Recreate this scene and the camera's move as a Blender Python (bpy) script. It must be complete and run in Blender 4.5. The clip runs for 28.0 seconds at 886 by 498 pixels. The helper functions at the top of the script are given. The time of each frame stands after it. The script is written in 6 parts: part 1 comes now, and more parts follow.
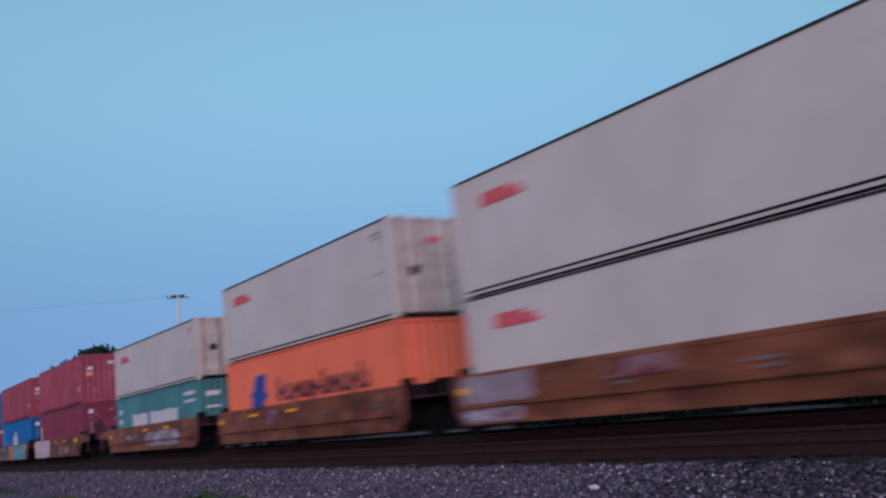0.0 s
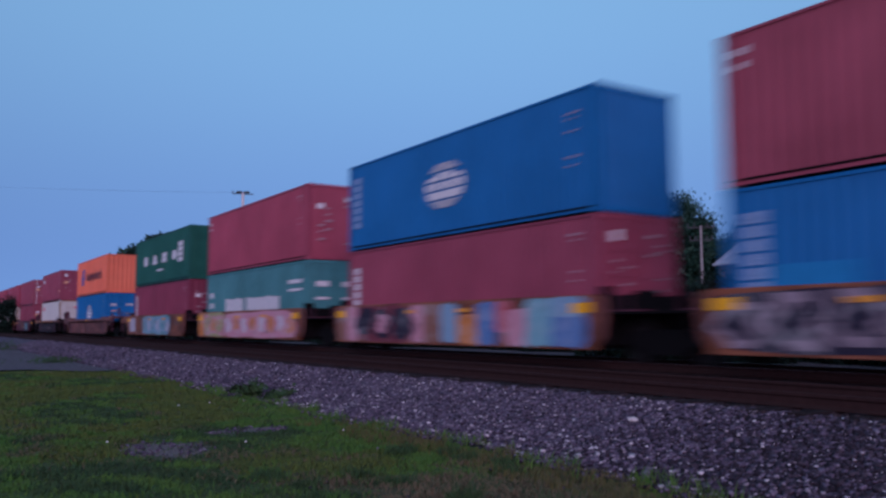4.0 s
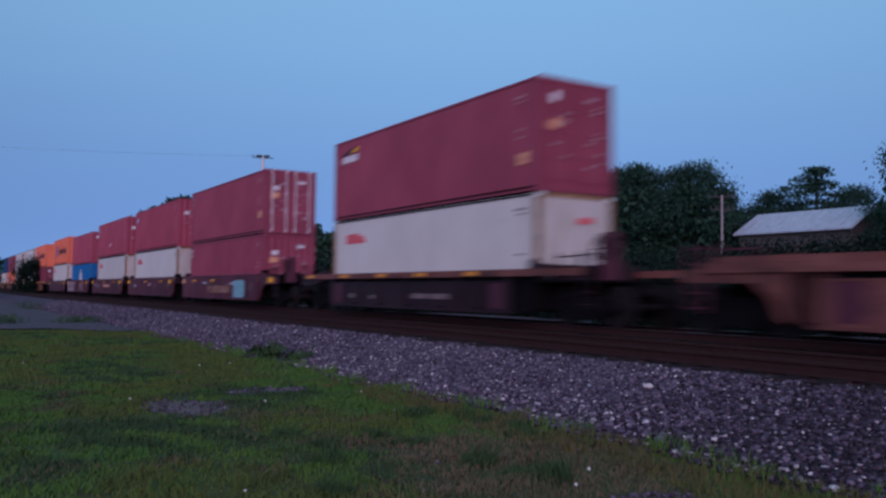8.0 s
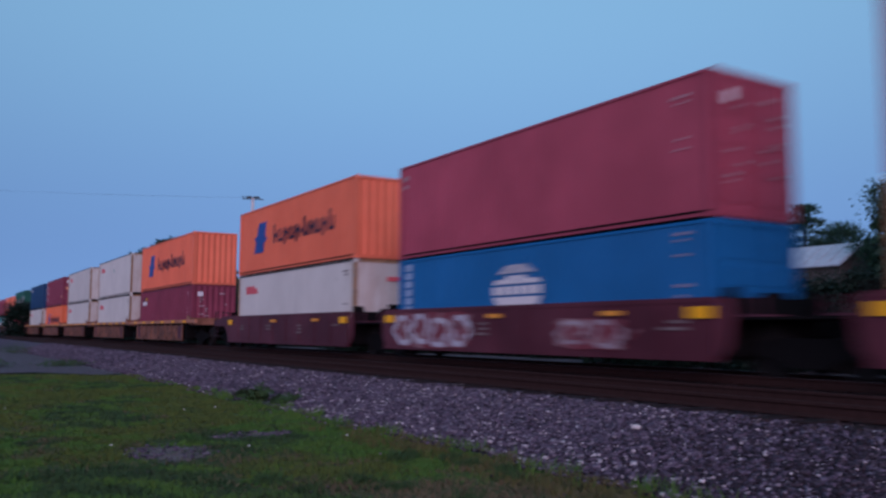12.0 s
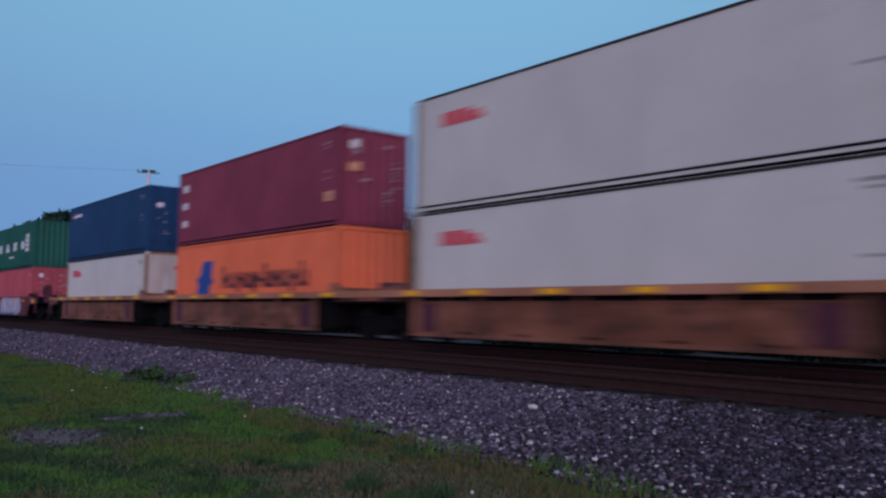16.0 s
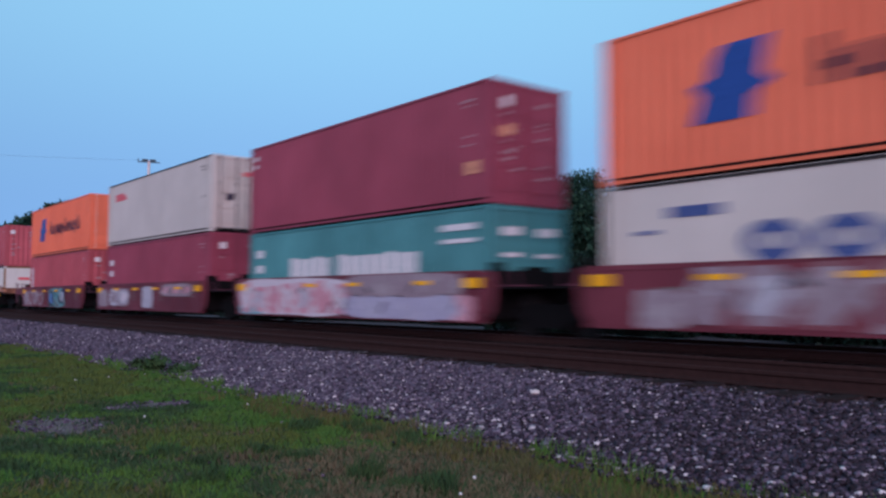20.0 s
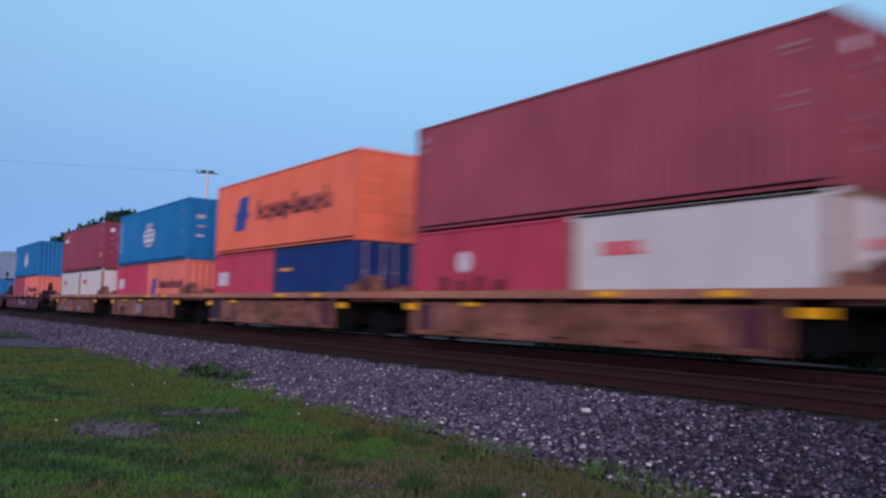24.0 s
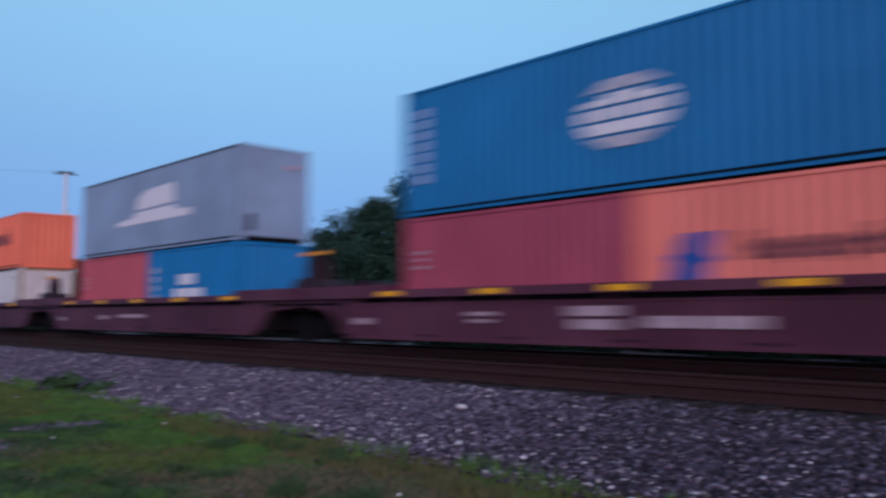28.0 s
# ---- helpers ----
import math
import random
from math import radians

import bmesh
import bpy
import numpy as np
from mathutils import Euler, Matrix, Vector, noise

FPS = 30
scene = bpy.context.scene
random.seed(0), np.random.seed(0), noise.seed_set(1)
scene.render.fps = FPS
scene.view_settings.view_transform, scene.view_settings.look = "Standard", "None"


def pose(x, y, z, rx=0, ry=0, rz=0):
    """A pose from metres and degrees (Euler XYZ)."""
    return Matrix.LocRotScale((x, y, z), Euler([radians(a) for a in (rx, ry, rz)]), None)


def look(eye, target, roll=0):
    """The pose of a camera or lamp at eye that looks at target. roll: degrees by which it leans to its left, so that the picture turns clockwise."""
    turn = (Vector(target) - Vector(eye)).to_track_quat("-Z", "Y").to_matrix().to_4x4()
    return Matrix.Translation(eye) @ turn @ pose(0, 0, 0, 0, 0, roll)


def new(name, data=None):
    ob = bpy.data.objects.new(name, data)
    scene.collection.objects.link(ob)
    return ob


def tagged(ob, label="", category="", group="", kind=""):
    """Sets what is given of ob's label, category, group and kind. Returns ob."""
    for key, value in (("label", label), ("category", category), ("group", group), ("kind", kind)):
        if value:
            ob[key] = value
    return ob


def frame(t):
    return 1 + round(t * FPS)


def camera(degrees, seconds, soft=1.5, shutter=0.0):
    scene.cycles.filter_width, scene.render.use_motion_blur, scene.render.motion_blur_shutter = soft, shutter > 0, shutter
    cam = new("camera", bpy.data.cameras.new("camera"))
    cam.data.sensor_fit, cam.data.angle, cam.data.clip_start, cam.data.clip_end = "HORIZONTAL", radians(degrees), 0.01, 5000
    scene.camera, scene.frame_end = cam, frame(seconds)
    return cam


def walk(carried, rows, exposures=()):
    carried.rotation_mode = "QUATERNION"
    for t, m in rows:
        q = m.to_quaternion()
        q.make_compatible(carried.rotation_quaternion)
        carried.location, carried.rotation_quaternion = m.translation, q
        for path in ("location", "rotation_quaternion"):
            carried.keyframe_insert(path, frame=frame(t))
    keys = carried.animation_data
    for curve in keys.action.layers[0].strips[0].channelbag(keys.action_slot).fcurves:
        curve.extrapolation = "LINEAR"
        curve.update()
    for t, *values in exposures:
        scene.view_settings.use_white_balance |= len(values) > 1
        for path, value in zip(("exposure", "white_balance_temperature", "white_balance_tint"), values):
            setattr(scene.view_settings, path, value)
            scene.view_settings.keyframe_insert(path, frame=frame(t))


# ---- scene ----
cam = camera(55.736, 28.0, soft=2.5, shutter=1.0)
PATH = [
    (0.0, pose(-0.044, 0.024, 1.531, 100.48, 6.39, -36.06)),
    (0.5, pose(-0.045, 0.031, 1.529, 100.11, 6.16, -35.77)),
    (1.0, pose(-0.042, 0.026, 1.524, 99.97, 5.70, -35.63)),
    (1.5, pose(-0.039, 0.016, 1.517, 99.18, 6.65, -34.74)),
    (2.0, pose(-0.047, 0.008, 1.510, 98.31, 5.13, -35.13)),
    (2.5, pose(-0.067, 0.028, 1.505, 96.65, 1.10, -35.34)),
    (3.0, pose(-0.067, 0.025, 1.501, 95.15, 0.24, -33.94)),
    (3.5, pose(-0.059, 0.022, 1.498, 95.00, -0.41, -33.70)),
    (4.0, pose(-0.050, 0.027, 1.496, 95.19, 0.14, -32.77)),
    (4.5, pose(-0.041, 0.023, 1.492, 94.05, 0.90, -32.19)),
    (6.5, pose(-0.030, 0.005, 1.490, 94.93, -0.91, -36.97)),
    (6.90, pose(-0.034, 0.000, 1.486, 94.63, -0.93, -37.93)),
    (6.98, pose(-0.035, -0.000, 1.486, 94.57, -0.93, -38.41)),
    (7.0, pose(-0.036, -0.001, 1.485, 94.55, -0.94, -38.17)),
    (7.02, pose(-0.036, -0.001, 1.485, 94.52, -0.91, -37.77)),
    (7.10, pose(-0.039, -0.003, 1.484, 94.39, -0.82, -37.61)),
    (7.5, pose(-0.052, -0.011, 1.481, 93.72, -0.36, -35.38)),
    (8.0, pose(-0.075, -0.009, 1.473, 92.89, -0.71, -31.56)),
    (8.5, pose(-0.052, -0.030, 1.472, 91.80, -0.88, -31.90)),
    (8.90, pose(-0.048, -0.033, 1.479, 92.77, -1.09, -33.24)),
    (8.98, pose(-0.048, -0.033, 1.481, 92.77, -1.13, -33.56)),
    (9.0, pose(-0.047, -0.033, 1.481, 93.02, -1.14, -33.57)),
    (9.02, pose(-0.047, -0.033, 1.481, 93.28, -1.14, -33.55)),
    (9.10, pose(-0.046, -0.032, 1.481, 93.31, -1.12, -33.71)),
    (9.5, pose(-0.042, -0.029, 1.482, 94.49, -1.01, -34.27)),
    (10.0, pose(-0.039, -0.027, 1.477, 94.45, -0.89, -34.96)),
    (10.5, pose(-0.032, -0.023, 1.493, 95.95, -0.18, -33.58)),
    (11.0, pose(-0.018, -0.028, 1.492, 96.87, -0.28, -30.33)),
    (11.5, pose(0.004, -0.033, 1.498, 95.92, 0.01, -30.52)),
    (13.5, pose(-0.025, 0.012, 1.460, 96.76, -3.09, -38.43)),
    (13.90, pose(-0.016, 0.003, 1.469, 96.97, -3.03, -37.90)),
    (13.98, pose(-0.014, 0.002, 1.471, 96.99, -3.02, -37.95)),
    (14.0, pose(-0.014, 0.001, 1.471, 97.02, -3.02, -37.76)),
    (14.02, pose(-0.013, 0.001, 1.472, 96.99, -2.99, -37.55)),
    (14.10, pose(-0.010, 0.002, 1.476, 96.78, -2.88, -37.51)),
    (14.5, pose(0.007, 0.003, 1.498, 95.84, -2.29, -36.50)),
    (15.0, pose(0.012, 0.002, 1.499, 94.51, -1.03, -37.11)),
    (15.5, pose(-0.001, -0.024, 1.503, 94.31, -0.98, -38.02)),
    (16.0, pose(0.001, -0.015, 1.505, 94.31, -0.74, -38.83)),
    (16.5, pose(0.007, -0.023, 1.494, 94.47, -0.68, -38.66)),
    (17.0, pose(0.012, -0.018, 1.501, 94.18, -0.25, -38.57)),
    (17.5, pose(0.018, -0.019, 1.499, 93.47, -0.09, -38.74)),
    (17.90, pose(0.023, -0.011, 1.495, 92.77, 0.12, -39.42)),
    (17.98, pose(0.024, -0.010, 1.494, 92.55, 0.16, -39.83)),
    (18.0, pose(0.024, -0.009, 1.494, 92.60, 0.17, -39.59)),
    (18.02, pose(0.024, -0.009, 1.494, 92.67, 0.18, -39.34)),
    (18.10, pose(0.024, -0.010, 1.494, 92.54, 0.20, -39.70)),
    (18.5, pose(0.023, -0.012, 1.496, 92.30, 0.30, -40.13)),
    (19.0, pose(0.021, -0.009, 1.499, 93.29, 0.12, -39.63)),
    (19.5, pose(0.016, -0.012, 1.495, 93.35, -0.20, -38.90)),
    (20.0, pose(0.019, -0.012, 1.498, 93.41, -0.20, -38.69)),
    (20.5, pose(0.020, -0.015, 1.495, 93.97, 0.72, -38.25)),
    (21.0, pose(0.011, -0.035, 1.504, 95.46, 1.41, -36.47)),
    (21.5, pose(0.013, -0.027, 1.505, 95.69, 1.74, -35.73)),
    (23.5, pose(-0.004, -0.009, 1.500, 94.34, -1.10, -35.72)),
    (24.0, pose(0.001, -0.003, 1.496, 94.35, -1.54, -35.28)),
    (24.5, pose(0.009, -0.003, 1.493, 94.02, -1.63, -35.37)),
    (24.90, pose(0.029, -0.022, 1.500, 93.52, -1.20, -36.10)),
    (24.98, pose(0.029, -0.022, 1.500, 93.36, -1.13, -36.65)),
    (25.0, pose(0.029, -0.022, 1.500, 93.67, -1.13, -36.26)),
    (25.02, pose(0.029, -0.022, 1.500, 93.98, -1.13, -35.87)),
    (25.1, pose(0.037, -0.017, 1.501, 93.95, -1.20, -36.45)),
    (25.2, pose(0.044, -0.012, 1.503, 94.33, -1.15, -37.30)),
    (25.3, pose(0.051, -0.007, 1.505, 94.59, -1.00, -38.70)),
    (25.5, pose(0.066, 0.004, 1.508, 94.71, 0.08, -43.81)),
    (26.0, pose(0.121, 0.031, 1.491, 94.47, -1.30, -46.49)),
    (26.5, pose(0.113, 0.038, 1.481, 94.77, -1.61, -45.57)),
    (27.0, pose(0.097, 0.033, 1.483, 95.39, -1.31, -44.42)),
    (27.5, pose(0.108, 0.043, 1.476, 95.24, -0.55, -44.61)),
    (27.90, pose(0.117, 0.063, 1.469, 94.67, -0.14, -43.79)),
    (27.98, pose(0.118, 0.066, 1.468, 94.56, -0.05, -43.85)),
    (28.0, pose(0.119, 0.067, 1.468, 94.53, -0.03, -43.58)),
]
EXPOSURES = [(0.0, 0.90, 6700, 23), (1.0, 0.86, 6700, 25), (2.0, 0.82, 6600, 27), (3.0, 0.68, 6150, 36), (4.0, 0.68, 6000, 37), (7.0, 0.69, 6400, 36), (8.0, 0.70, 6150, 34), (9.0, 0.67, 6050, 31), (10.0, 0.68, 6150, 34), (11.0, 0.72, 6200, 31), (14.0, 0.71, 6450, 34), (16.0, 0.68, 6400, 24), (17.0, 0.70, 6500, 30),
             (18.0, 0.99, 6600, 28), (19.0, 1.18, 6650, 24), (20.0, 1.19, 6500, 22), (21.0, 1.2, 6950, 29), (24.0, 1.19, 6750, 28), (25.0, 1.18, 6900, 36), (26.0, 1.09, 6700, 26), (27.0, 1.07, 6600, 18), (28.0, 1.08, 6400, 26)]
walk(cam, PATH, EXPOSURES)

# ---- light: a clear sky shortly after sunset ----
SUN_ELEVATION, SUN_TURN = 14.0, 216.7
SKY_TINT = (1.02, 1.06, 0.90, 1.0)
world = bpy.data.worlds.new("dusk_sky")
scene.world = world
world.use_nodes = True
wn = world.node_tree.nodes
sky = wn.new("ShaderNodeTexSky")
sky.sky_type = "NISHITA"
sky.sun_disc = False
sky.sun_elevation = radians(SUN_ELEVATION)
sky.sun_rotation = radians(SUN_TURN)
sky.altitude = 200
sky.air_density = 1.0
sky.dust_density = 0.3
sky.ozone_density = 4.0
wn["Background"].inputs["Strength"].default_value = 0.15
# the haze layer is thin: the sky keeps its high blue almost down to the horizon
wl = world.node_tree.links
where = wn.new("ShaderNodeTexCoord")
lift = wn.new("ShaderNodeVectorMath")
lift.operation = "MULTIPLY_ADD"
lift.inputs[1].default_value, lift.inputs[2].default_value = (1.0, 1.0, 0.75), (0.0, 0.0, 0.42)
unit = wn.new("ShaderNodeVectorMath")
unit.operation = "NORMALIZE"
# brighter and greener high up, lavender haze low down
height = wn.new("ShaderNodeSeparateXYZ")
haze = wn.new("ShaderNodeValToRGB")
haze.color_ramp.interpolation = "EASE"
haze.color_ramp.elements[0].position, haze.color_ramp.elements[0].color = 0.05, (0.675, 0.675, 0.705, 1)
haze.color_ramp.elements[1].position, haze.color_ramp.elements[1].color = 0.46, (1.41, 1.47, 1.12, 1)
veil = wn.new("ShaderNodeMix")
veil.data_type, veil.blend_type = "RGBA", "MULTIPLY"
veil.inputs[0].default_value = 1.0
wl.new(where.outputs["Generated"], height.inputs[0])
wl.new(height.outputs["Z"], haze.inputs[0])
wl.new(haze.outputs[0], veil.inputs[7])
tint = wn.new("ShaderNodeMix")
tint.data_type, tint.blend_type = "RGBA", "MULTIPLY"
tint.inputs[0].default_value, tint.inputs[7].default_value = 1.0, SKY_TINT
wl.new(where.outputs["Generated"], lift.inputs[0])
wl.new(lift.outputs[0], unit.inputs[0])
wl.new(unit.outputs[0], sky.inputs["Vector"])
wl.new(sky.outputs["Color"], tint.inputs[6])
wl.new(tint.outputs[2], veil.inputs[6])
wl.new(veil.outputs[2], wn["Background"].inputs["Color"])
sun = new("sun", bpy.data.lights.new("sun", "SUN"))
sun.data.energy = 1.1
sun.data.angle = radians(60)
sun.data.color = (1.0, 0.65, 0.78)
sun.matrix_world = look((-17.5, -23.5, 7.3), (0, 0, 0))

# ---- numbers of the plan ----
RAIL = 0.70            # top of rail above the grass
TRAIN_X = 13.875       # middle of the train's track
NEAR_X = 9.55          # middle of the empty track
BASE = RAIL + 0.37     # floor of the lower containers
L40, L20, HC, STD, HALF = 12.192, 6.058, 2.896, 2.591, 1.219


# ---- materials ----
def nodes_of(name):
    m = bpy.data.materials.new(name)
    m.use_nodes = True
    nt = m.node_tree
    nt.nodes["Principled BSDF"].inputs["Specular IOR Level"].default_value = 0.15
    return m, nt, nt.nodes["Principled BSDF"]


def add(nt, kind, **inputs):
    n = nt.nodes.new(kind)
    for k, v in inputs.items():
        n.inputs[k.replace("_", " ")].default_value = v
    return n


def mix(nt, fac, a, b, blend="MIX"):
    n = nt.nodes.new("ShaderNodeMix")
    n.data_type, n.blend_type = "RGBA", blend
    for sock, v in ((n.inputs[0], fac), (n.inputs[6], a), (n.inputs[7], b)):
        if hasattr(v, "is_output"):
            nt.links.new(v, sock)
        else:
            sock.default_value = v if not isinstance(v, tuple) else (*v, 1)
    return n.outputs[2]


def ramp(nt, src, *stops):
    n = nt.nodes.new("ShaderNodeValToRGB")
    while len(n.color_ramp.elements) < len(stops):
        n.color_ramp.elements.new(0.5)
    for e, (p, c) in zip(n.color_ramp.elements, stops):
        e.position, e.color = p, (*c, 1) if isinstance(c, tuple) else (c, c, c, 1)
    nt.links.new(src, n.inputs[0])
    return n.outputs[0]


def coords(nt, scale=(1, 1, 1)):
    tc = nt.nodes.new("ShaderNodeTexCoord")
    mp = nt.nodes.new("ShaderNodeMapping")
    mp.inputs["Scale"].default_value = scale
    nt.links.new(tc.outputs["Object"], mp.inputs["Vector"])
    return mp.outputs["Vector"]


def noise_of(nt, vec, scale, detail=4.0, rough=0.6):
    n = add(nt, "ShaderNodeTexNoise", Scale=scale, Detail=detail, Roughness=rough)
    nt.links.new(vec, n.inputs["Vector"])
    return n.outputs[0]


def bump(nt, bsdf, src, strength=0.3, distance=0.01):
    b = add(nt, "ShaderNodeBump", Strength=strength, Distance=distance)
    nt.links.new(src, b.inputs["Height"])
    nt.links.new(b.outputs[0], bsdf.inputs["Normal"])


def paint(name, col, rough=0.5, wear=0.35, rust=0.5, ends=0.0):
    """Weathered steel paint: faded patches, vertical dirt streaks, rust specks."""
    m, nt, b = nodes_of(name)
    v = coords(nt)
    info = nt.nodes.new("ShaderNodeObjectInfo")
    big = noise_of(nt, v, 0.5, 3)
    streak = noise_of(nt, coords(nt, (6, 6, 0.35)), 1.2, 5, 0.7)
    fine = noise_of(nt, v, 14, 5, 0.7)
    dark = tuple(c * (1 - 0.45 * wear) for c in col)
    pale = tuple(min(1, c * (1 + 0.35 * wear) + 0.012 * wear) for c in col)
    c1 = mix(nt, ramp(nt, big, (0.35, 0.0), (0.7, 1.0)), dark, pale)
    c2 = mix(nt, ramp(nt, streak, (0.5, 0.0), (0.78, 0.5 * wear + 0.1)), c1, tuple(0.45 * c + 0.012 for c in col))
    c3 = mix(nt, ramp(nt, fine, (0.66, 0.0), (0.76, rust)), c2, (0.10, 0.045, 0.025))
    if wear >= 0.7:
        # large brown stains of old car sides
        stain = noise_of(nt, coords(nt, (1, 0.55, 1.3)), 1.5, 6, 0.7)
        c3 = mix(nt, ramp(nt, stain, (0.46, 0.0), (0.62, 0.75)), c3, tuple(0.25 * c + 0.012 for c in col))
        bleach = noise_of(nt, coords(nt, (1, 0.4, 0.8)), 2.3, 4, 0.6)
        c3 = mix(nt, ramp(nt, bleach, (0.52, 0.0), (0.66, 0.6)), c3, tuple(min(1, 1.3 * c + d) for c, d in zip(col, (0.085, 0.045, 0.032))))
    if ends:
        # rusty dirt run down towards both ends of the box
        tc = nt.nodes.new("ShaderNodeTexCoord")
        sep = nt.nodes.new("ShaderNodeSeparateXYZ")
        away = nt.nodes.new("ShaderNodeMath")
        away.operation = "ABSOLUTE"
        nt.links.new(tc.outputs["Object"], sep.inputs[0])
        nt.links.new(sep.outputs["Y"], away.inputs[0])
        near_end = nt.nodes.new("ShaderNodeMapRange")
        near_end.inputs["From Min"].default_value, near_end.inputs["From Max"].default_value = 5.1, 6.3
        nt.links.new(away.outputs[0], near_end.inputs["Value"])
        run = noise_of(nt, coords(nt, (3, 3, 0.5)), 1.6, 5, 0.7)
        both = nt.nodes.new("ShaderNodeMath")
        both.operation = "MULTIPLY"
        nt.links.new(near_end.outputs[0], both.inputs[0])
        nt.links.new(ramp(nt, run, (0.38, 0.0), (0.68, ends)), both.inputs[1])
        c3 = mix(nt, both.outputs[0], c3, (0.33, 0.185, 0.115))
        blot = noise_of(nt, coords(nt, (1.0, 1.0, 1.6)), 0.9, 6, 0.75)
        c3 = mix(nt, ramp(nt, blot, (0.60, 0.0), (0.72, 0.35 * ends)), c3, (0.26, 0.21, 0.18))
    tone = ramp(nt, info.outputs["Random"], (0.0, 0.84), (1.0, 0.98))
    nt.links.new(mix(nt, 1.0, c3, tone, "MULTIPLY"), b.inputs["Base Color"])
    nt.links.new(ramp(nt, fine, (0.3, rough - 0.1), (0.8, rough + 0.2)), b.inputs["Roughness"])
    b.inputs["Specular IOR Level"].default_value = 0.2
    bump(nt, b, fine, 0.15, 0.004)
    return m


def plain(name, col, rough=0.6, metallic=0.0, vary=0.25, scale=9.0):
    m, nt, b = nodes_of(name)
    v = coords(nt)
    n1, n2 = noise_of(nt, v, scale, 5), noise_of(nt, v, scale * 7, 4)
    c = mix(nt, ramp(nt, n1, (0.3, 0.0), (0.7, 1.0)), tuple(x * (1 - vary) for x in col), tuple(min(1, x * (1 + vary * 0.6)) for x in col))
    nt.links.new(c, b.inputs["Base Color"])
    b.inputs["Metallic"].default_value = metallic
    b.inputs["Roughness"].default_value = rough
    bump(nt, b, n2, 0.3, 0.004)
    return m


P = {
    "maroon": paint("maroon_paint", (0.415, 0.073, 0.112)),
    "russet": paint("brown_maroon_paint", (0.355, 0.080, 0.099)),
    "claret": paint("claret_paint", (0.33, 0.064, 0.100)),
    "wine": paint("wine_paint", (0.255, 0.045, 0.078)),
    "red": paint("red_paint", (0.59, 0.068, 0.112)),
    "brick": paint("brick_red_paint", (0.49, 0.097, 0.115)),
    "orange": paint("orange_paint", (0.98, 0.212, 0.108), wear=0.25),
    "salmon": paint("faded_orange_paint", (0.93, 0.240, 0.165), wear=0.35),
    "blue": paint("blue_paint", (0.002, 0.152, 0.388), wear=0.25),
    "azure": paint("azure_blue_paint", (0.001, 0.190, 0.415), wear=0.25),
    "tangerine": paint("yellow_orange_paint", (0.95, 0.205, 0.085), wear=0.25),
    "navy": paint("navy_paint", (0.008, 0.042, 0.160)),
    "slate": paint("slate_blue_paint", (0.013, 0.060, 0.150)),
    "steel": paint("grey_blue_paint", (0.265, 0.365, 0.47)),
    "green": paint("dark_green_paint", (0.010, 0.112, 0.078)),
    "teal": paint("teal_paint", (0.068, 0.27, 0.275), wear=0.45),
    "grey": paint("light_grey_paint", (0.67, 0.615, 0.555), wear=0.18, rust=0.35, ends=0.45),
    "white": paint("off_white_paint", (0.690, 0.672, 0.612), wear=0.15, rust=0.4, ends=0.6),
    "tan": paint("tan_car_paint", (0.26, 0.082, 0.039), wear=0.7, rust=0.8),
    "buff": paint("faded_yellow_car_paint", (0.30, 0.115, 0.078), wear=0.75, rust=0.8),
    "chord": paint("pale_tan_chord_paint", (0.47, 0.20, 0.115), wear=0.6, rust=0.7),
    "post": paint("rusty_cream_post_paint", (0.40, 0.225, 0.115), wear=0.7, rust=0.8),
    "umber": paint("brown_stained_car_paint", (0.245, 0.086, 0.046), wear=0.8, rust=0.9),
    "berry": paint("wine_maroon_car_paint", (0.185, 0.036, 0.052), wear=0.6, rust=0.7),
    "frame": paint("stained_tan_frame_paint", (0.27, 0.105, 0.062), wear=0.7, rust=0.8),
    "rust": paint("rust_brown_car_paint", (0.20, 0.068, 0.055), wear=0.8, rust=0.9),
    "plum": paint("maroon_car_paint", (0.112, 0.024, 0.037), wear=0.6, rust=0.7),
    "rose": paint("faded_rose_maroon_paint", (0.400, 0.076, 0.110), wear=0.5),
    "soot": paint("blackish_maroon_car_paint", (0.030, 0.011, 0.015), wear=0.5, rust=0.6),
    "dusk": paint("dark_maroon_car_paint", (0.105, 0.029, 0.048), wear=0.6, rust=0.7),
}
WHITE = plain("white_marking", (0.72, 0.70, 0.70), 0.6, vary=0.15)
STENCIL = plain("worn_white_stencil", (0.20, 0.15, 0.15), 0.7, vary=0.4)
FADED = plain("faded_white_marking", (0.42, 0.31, 0.33), 0.7, vary=0.3)
PALE = plain("pale_worn_marking", (0.48, 0.48, 0.52), 0.7, vary=0.35, scale=5)
FADED_BLUE = plain("faded_blue_marking", (0.07, 0.11, 0.28), 0.6, vary=0.35)
SKYBLUE = plain("lighter_blue_repaint", (0.012, 0.22, 0.47), 0.5, vary=0.2, scale=3)
PINK = plain("pinkish_red_marking", (0.75, 0.12, 0.14), 0.5, vary=0.15)
LOGO_BLUE = plain("blue_marking", (0.025, 0.085, 0.32), 0.5)
INK = plain("dark_marking", (0.03, 0.025, 0.05), 0.6)
YELLOW = plain("yellow_reflective_strip", (1.0, 0.46, 0.012), 0.45, vary=0.1)
AMBER = plain("amber_reflective_strip", (0.80, 0.33, 0.05), 0.5)
LABEL = plain("faded_orange_label", (0.74, 0.36, 0.20), 0.6)
SEA_GREEN = plain("pale_green_marking", (0.20, 0.40, 0.34), 0.6)
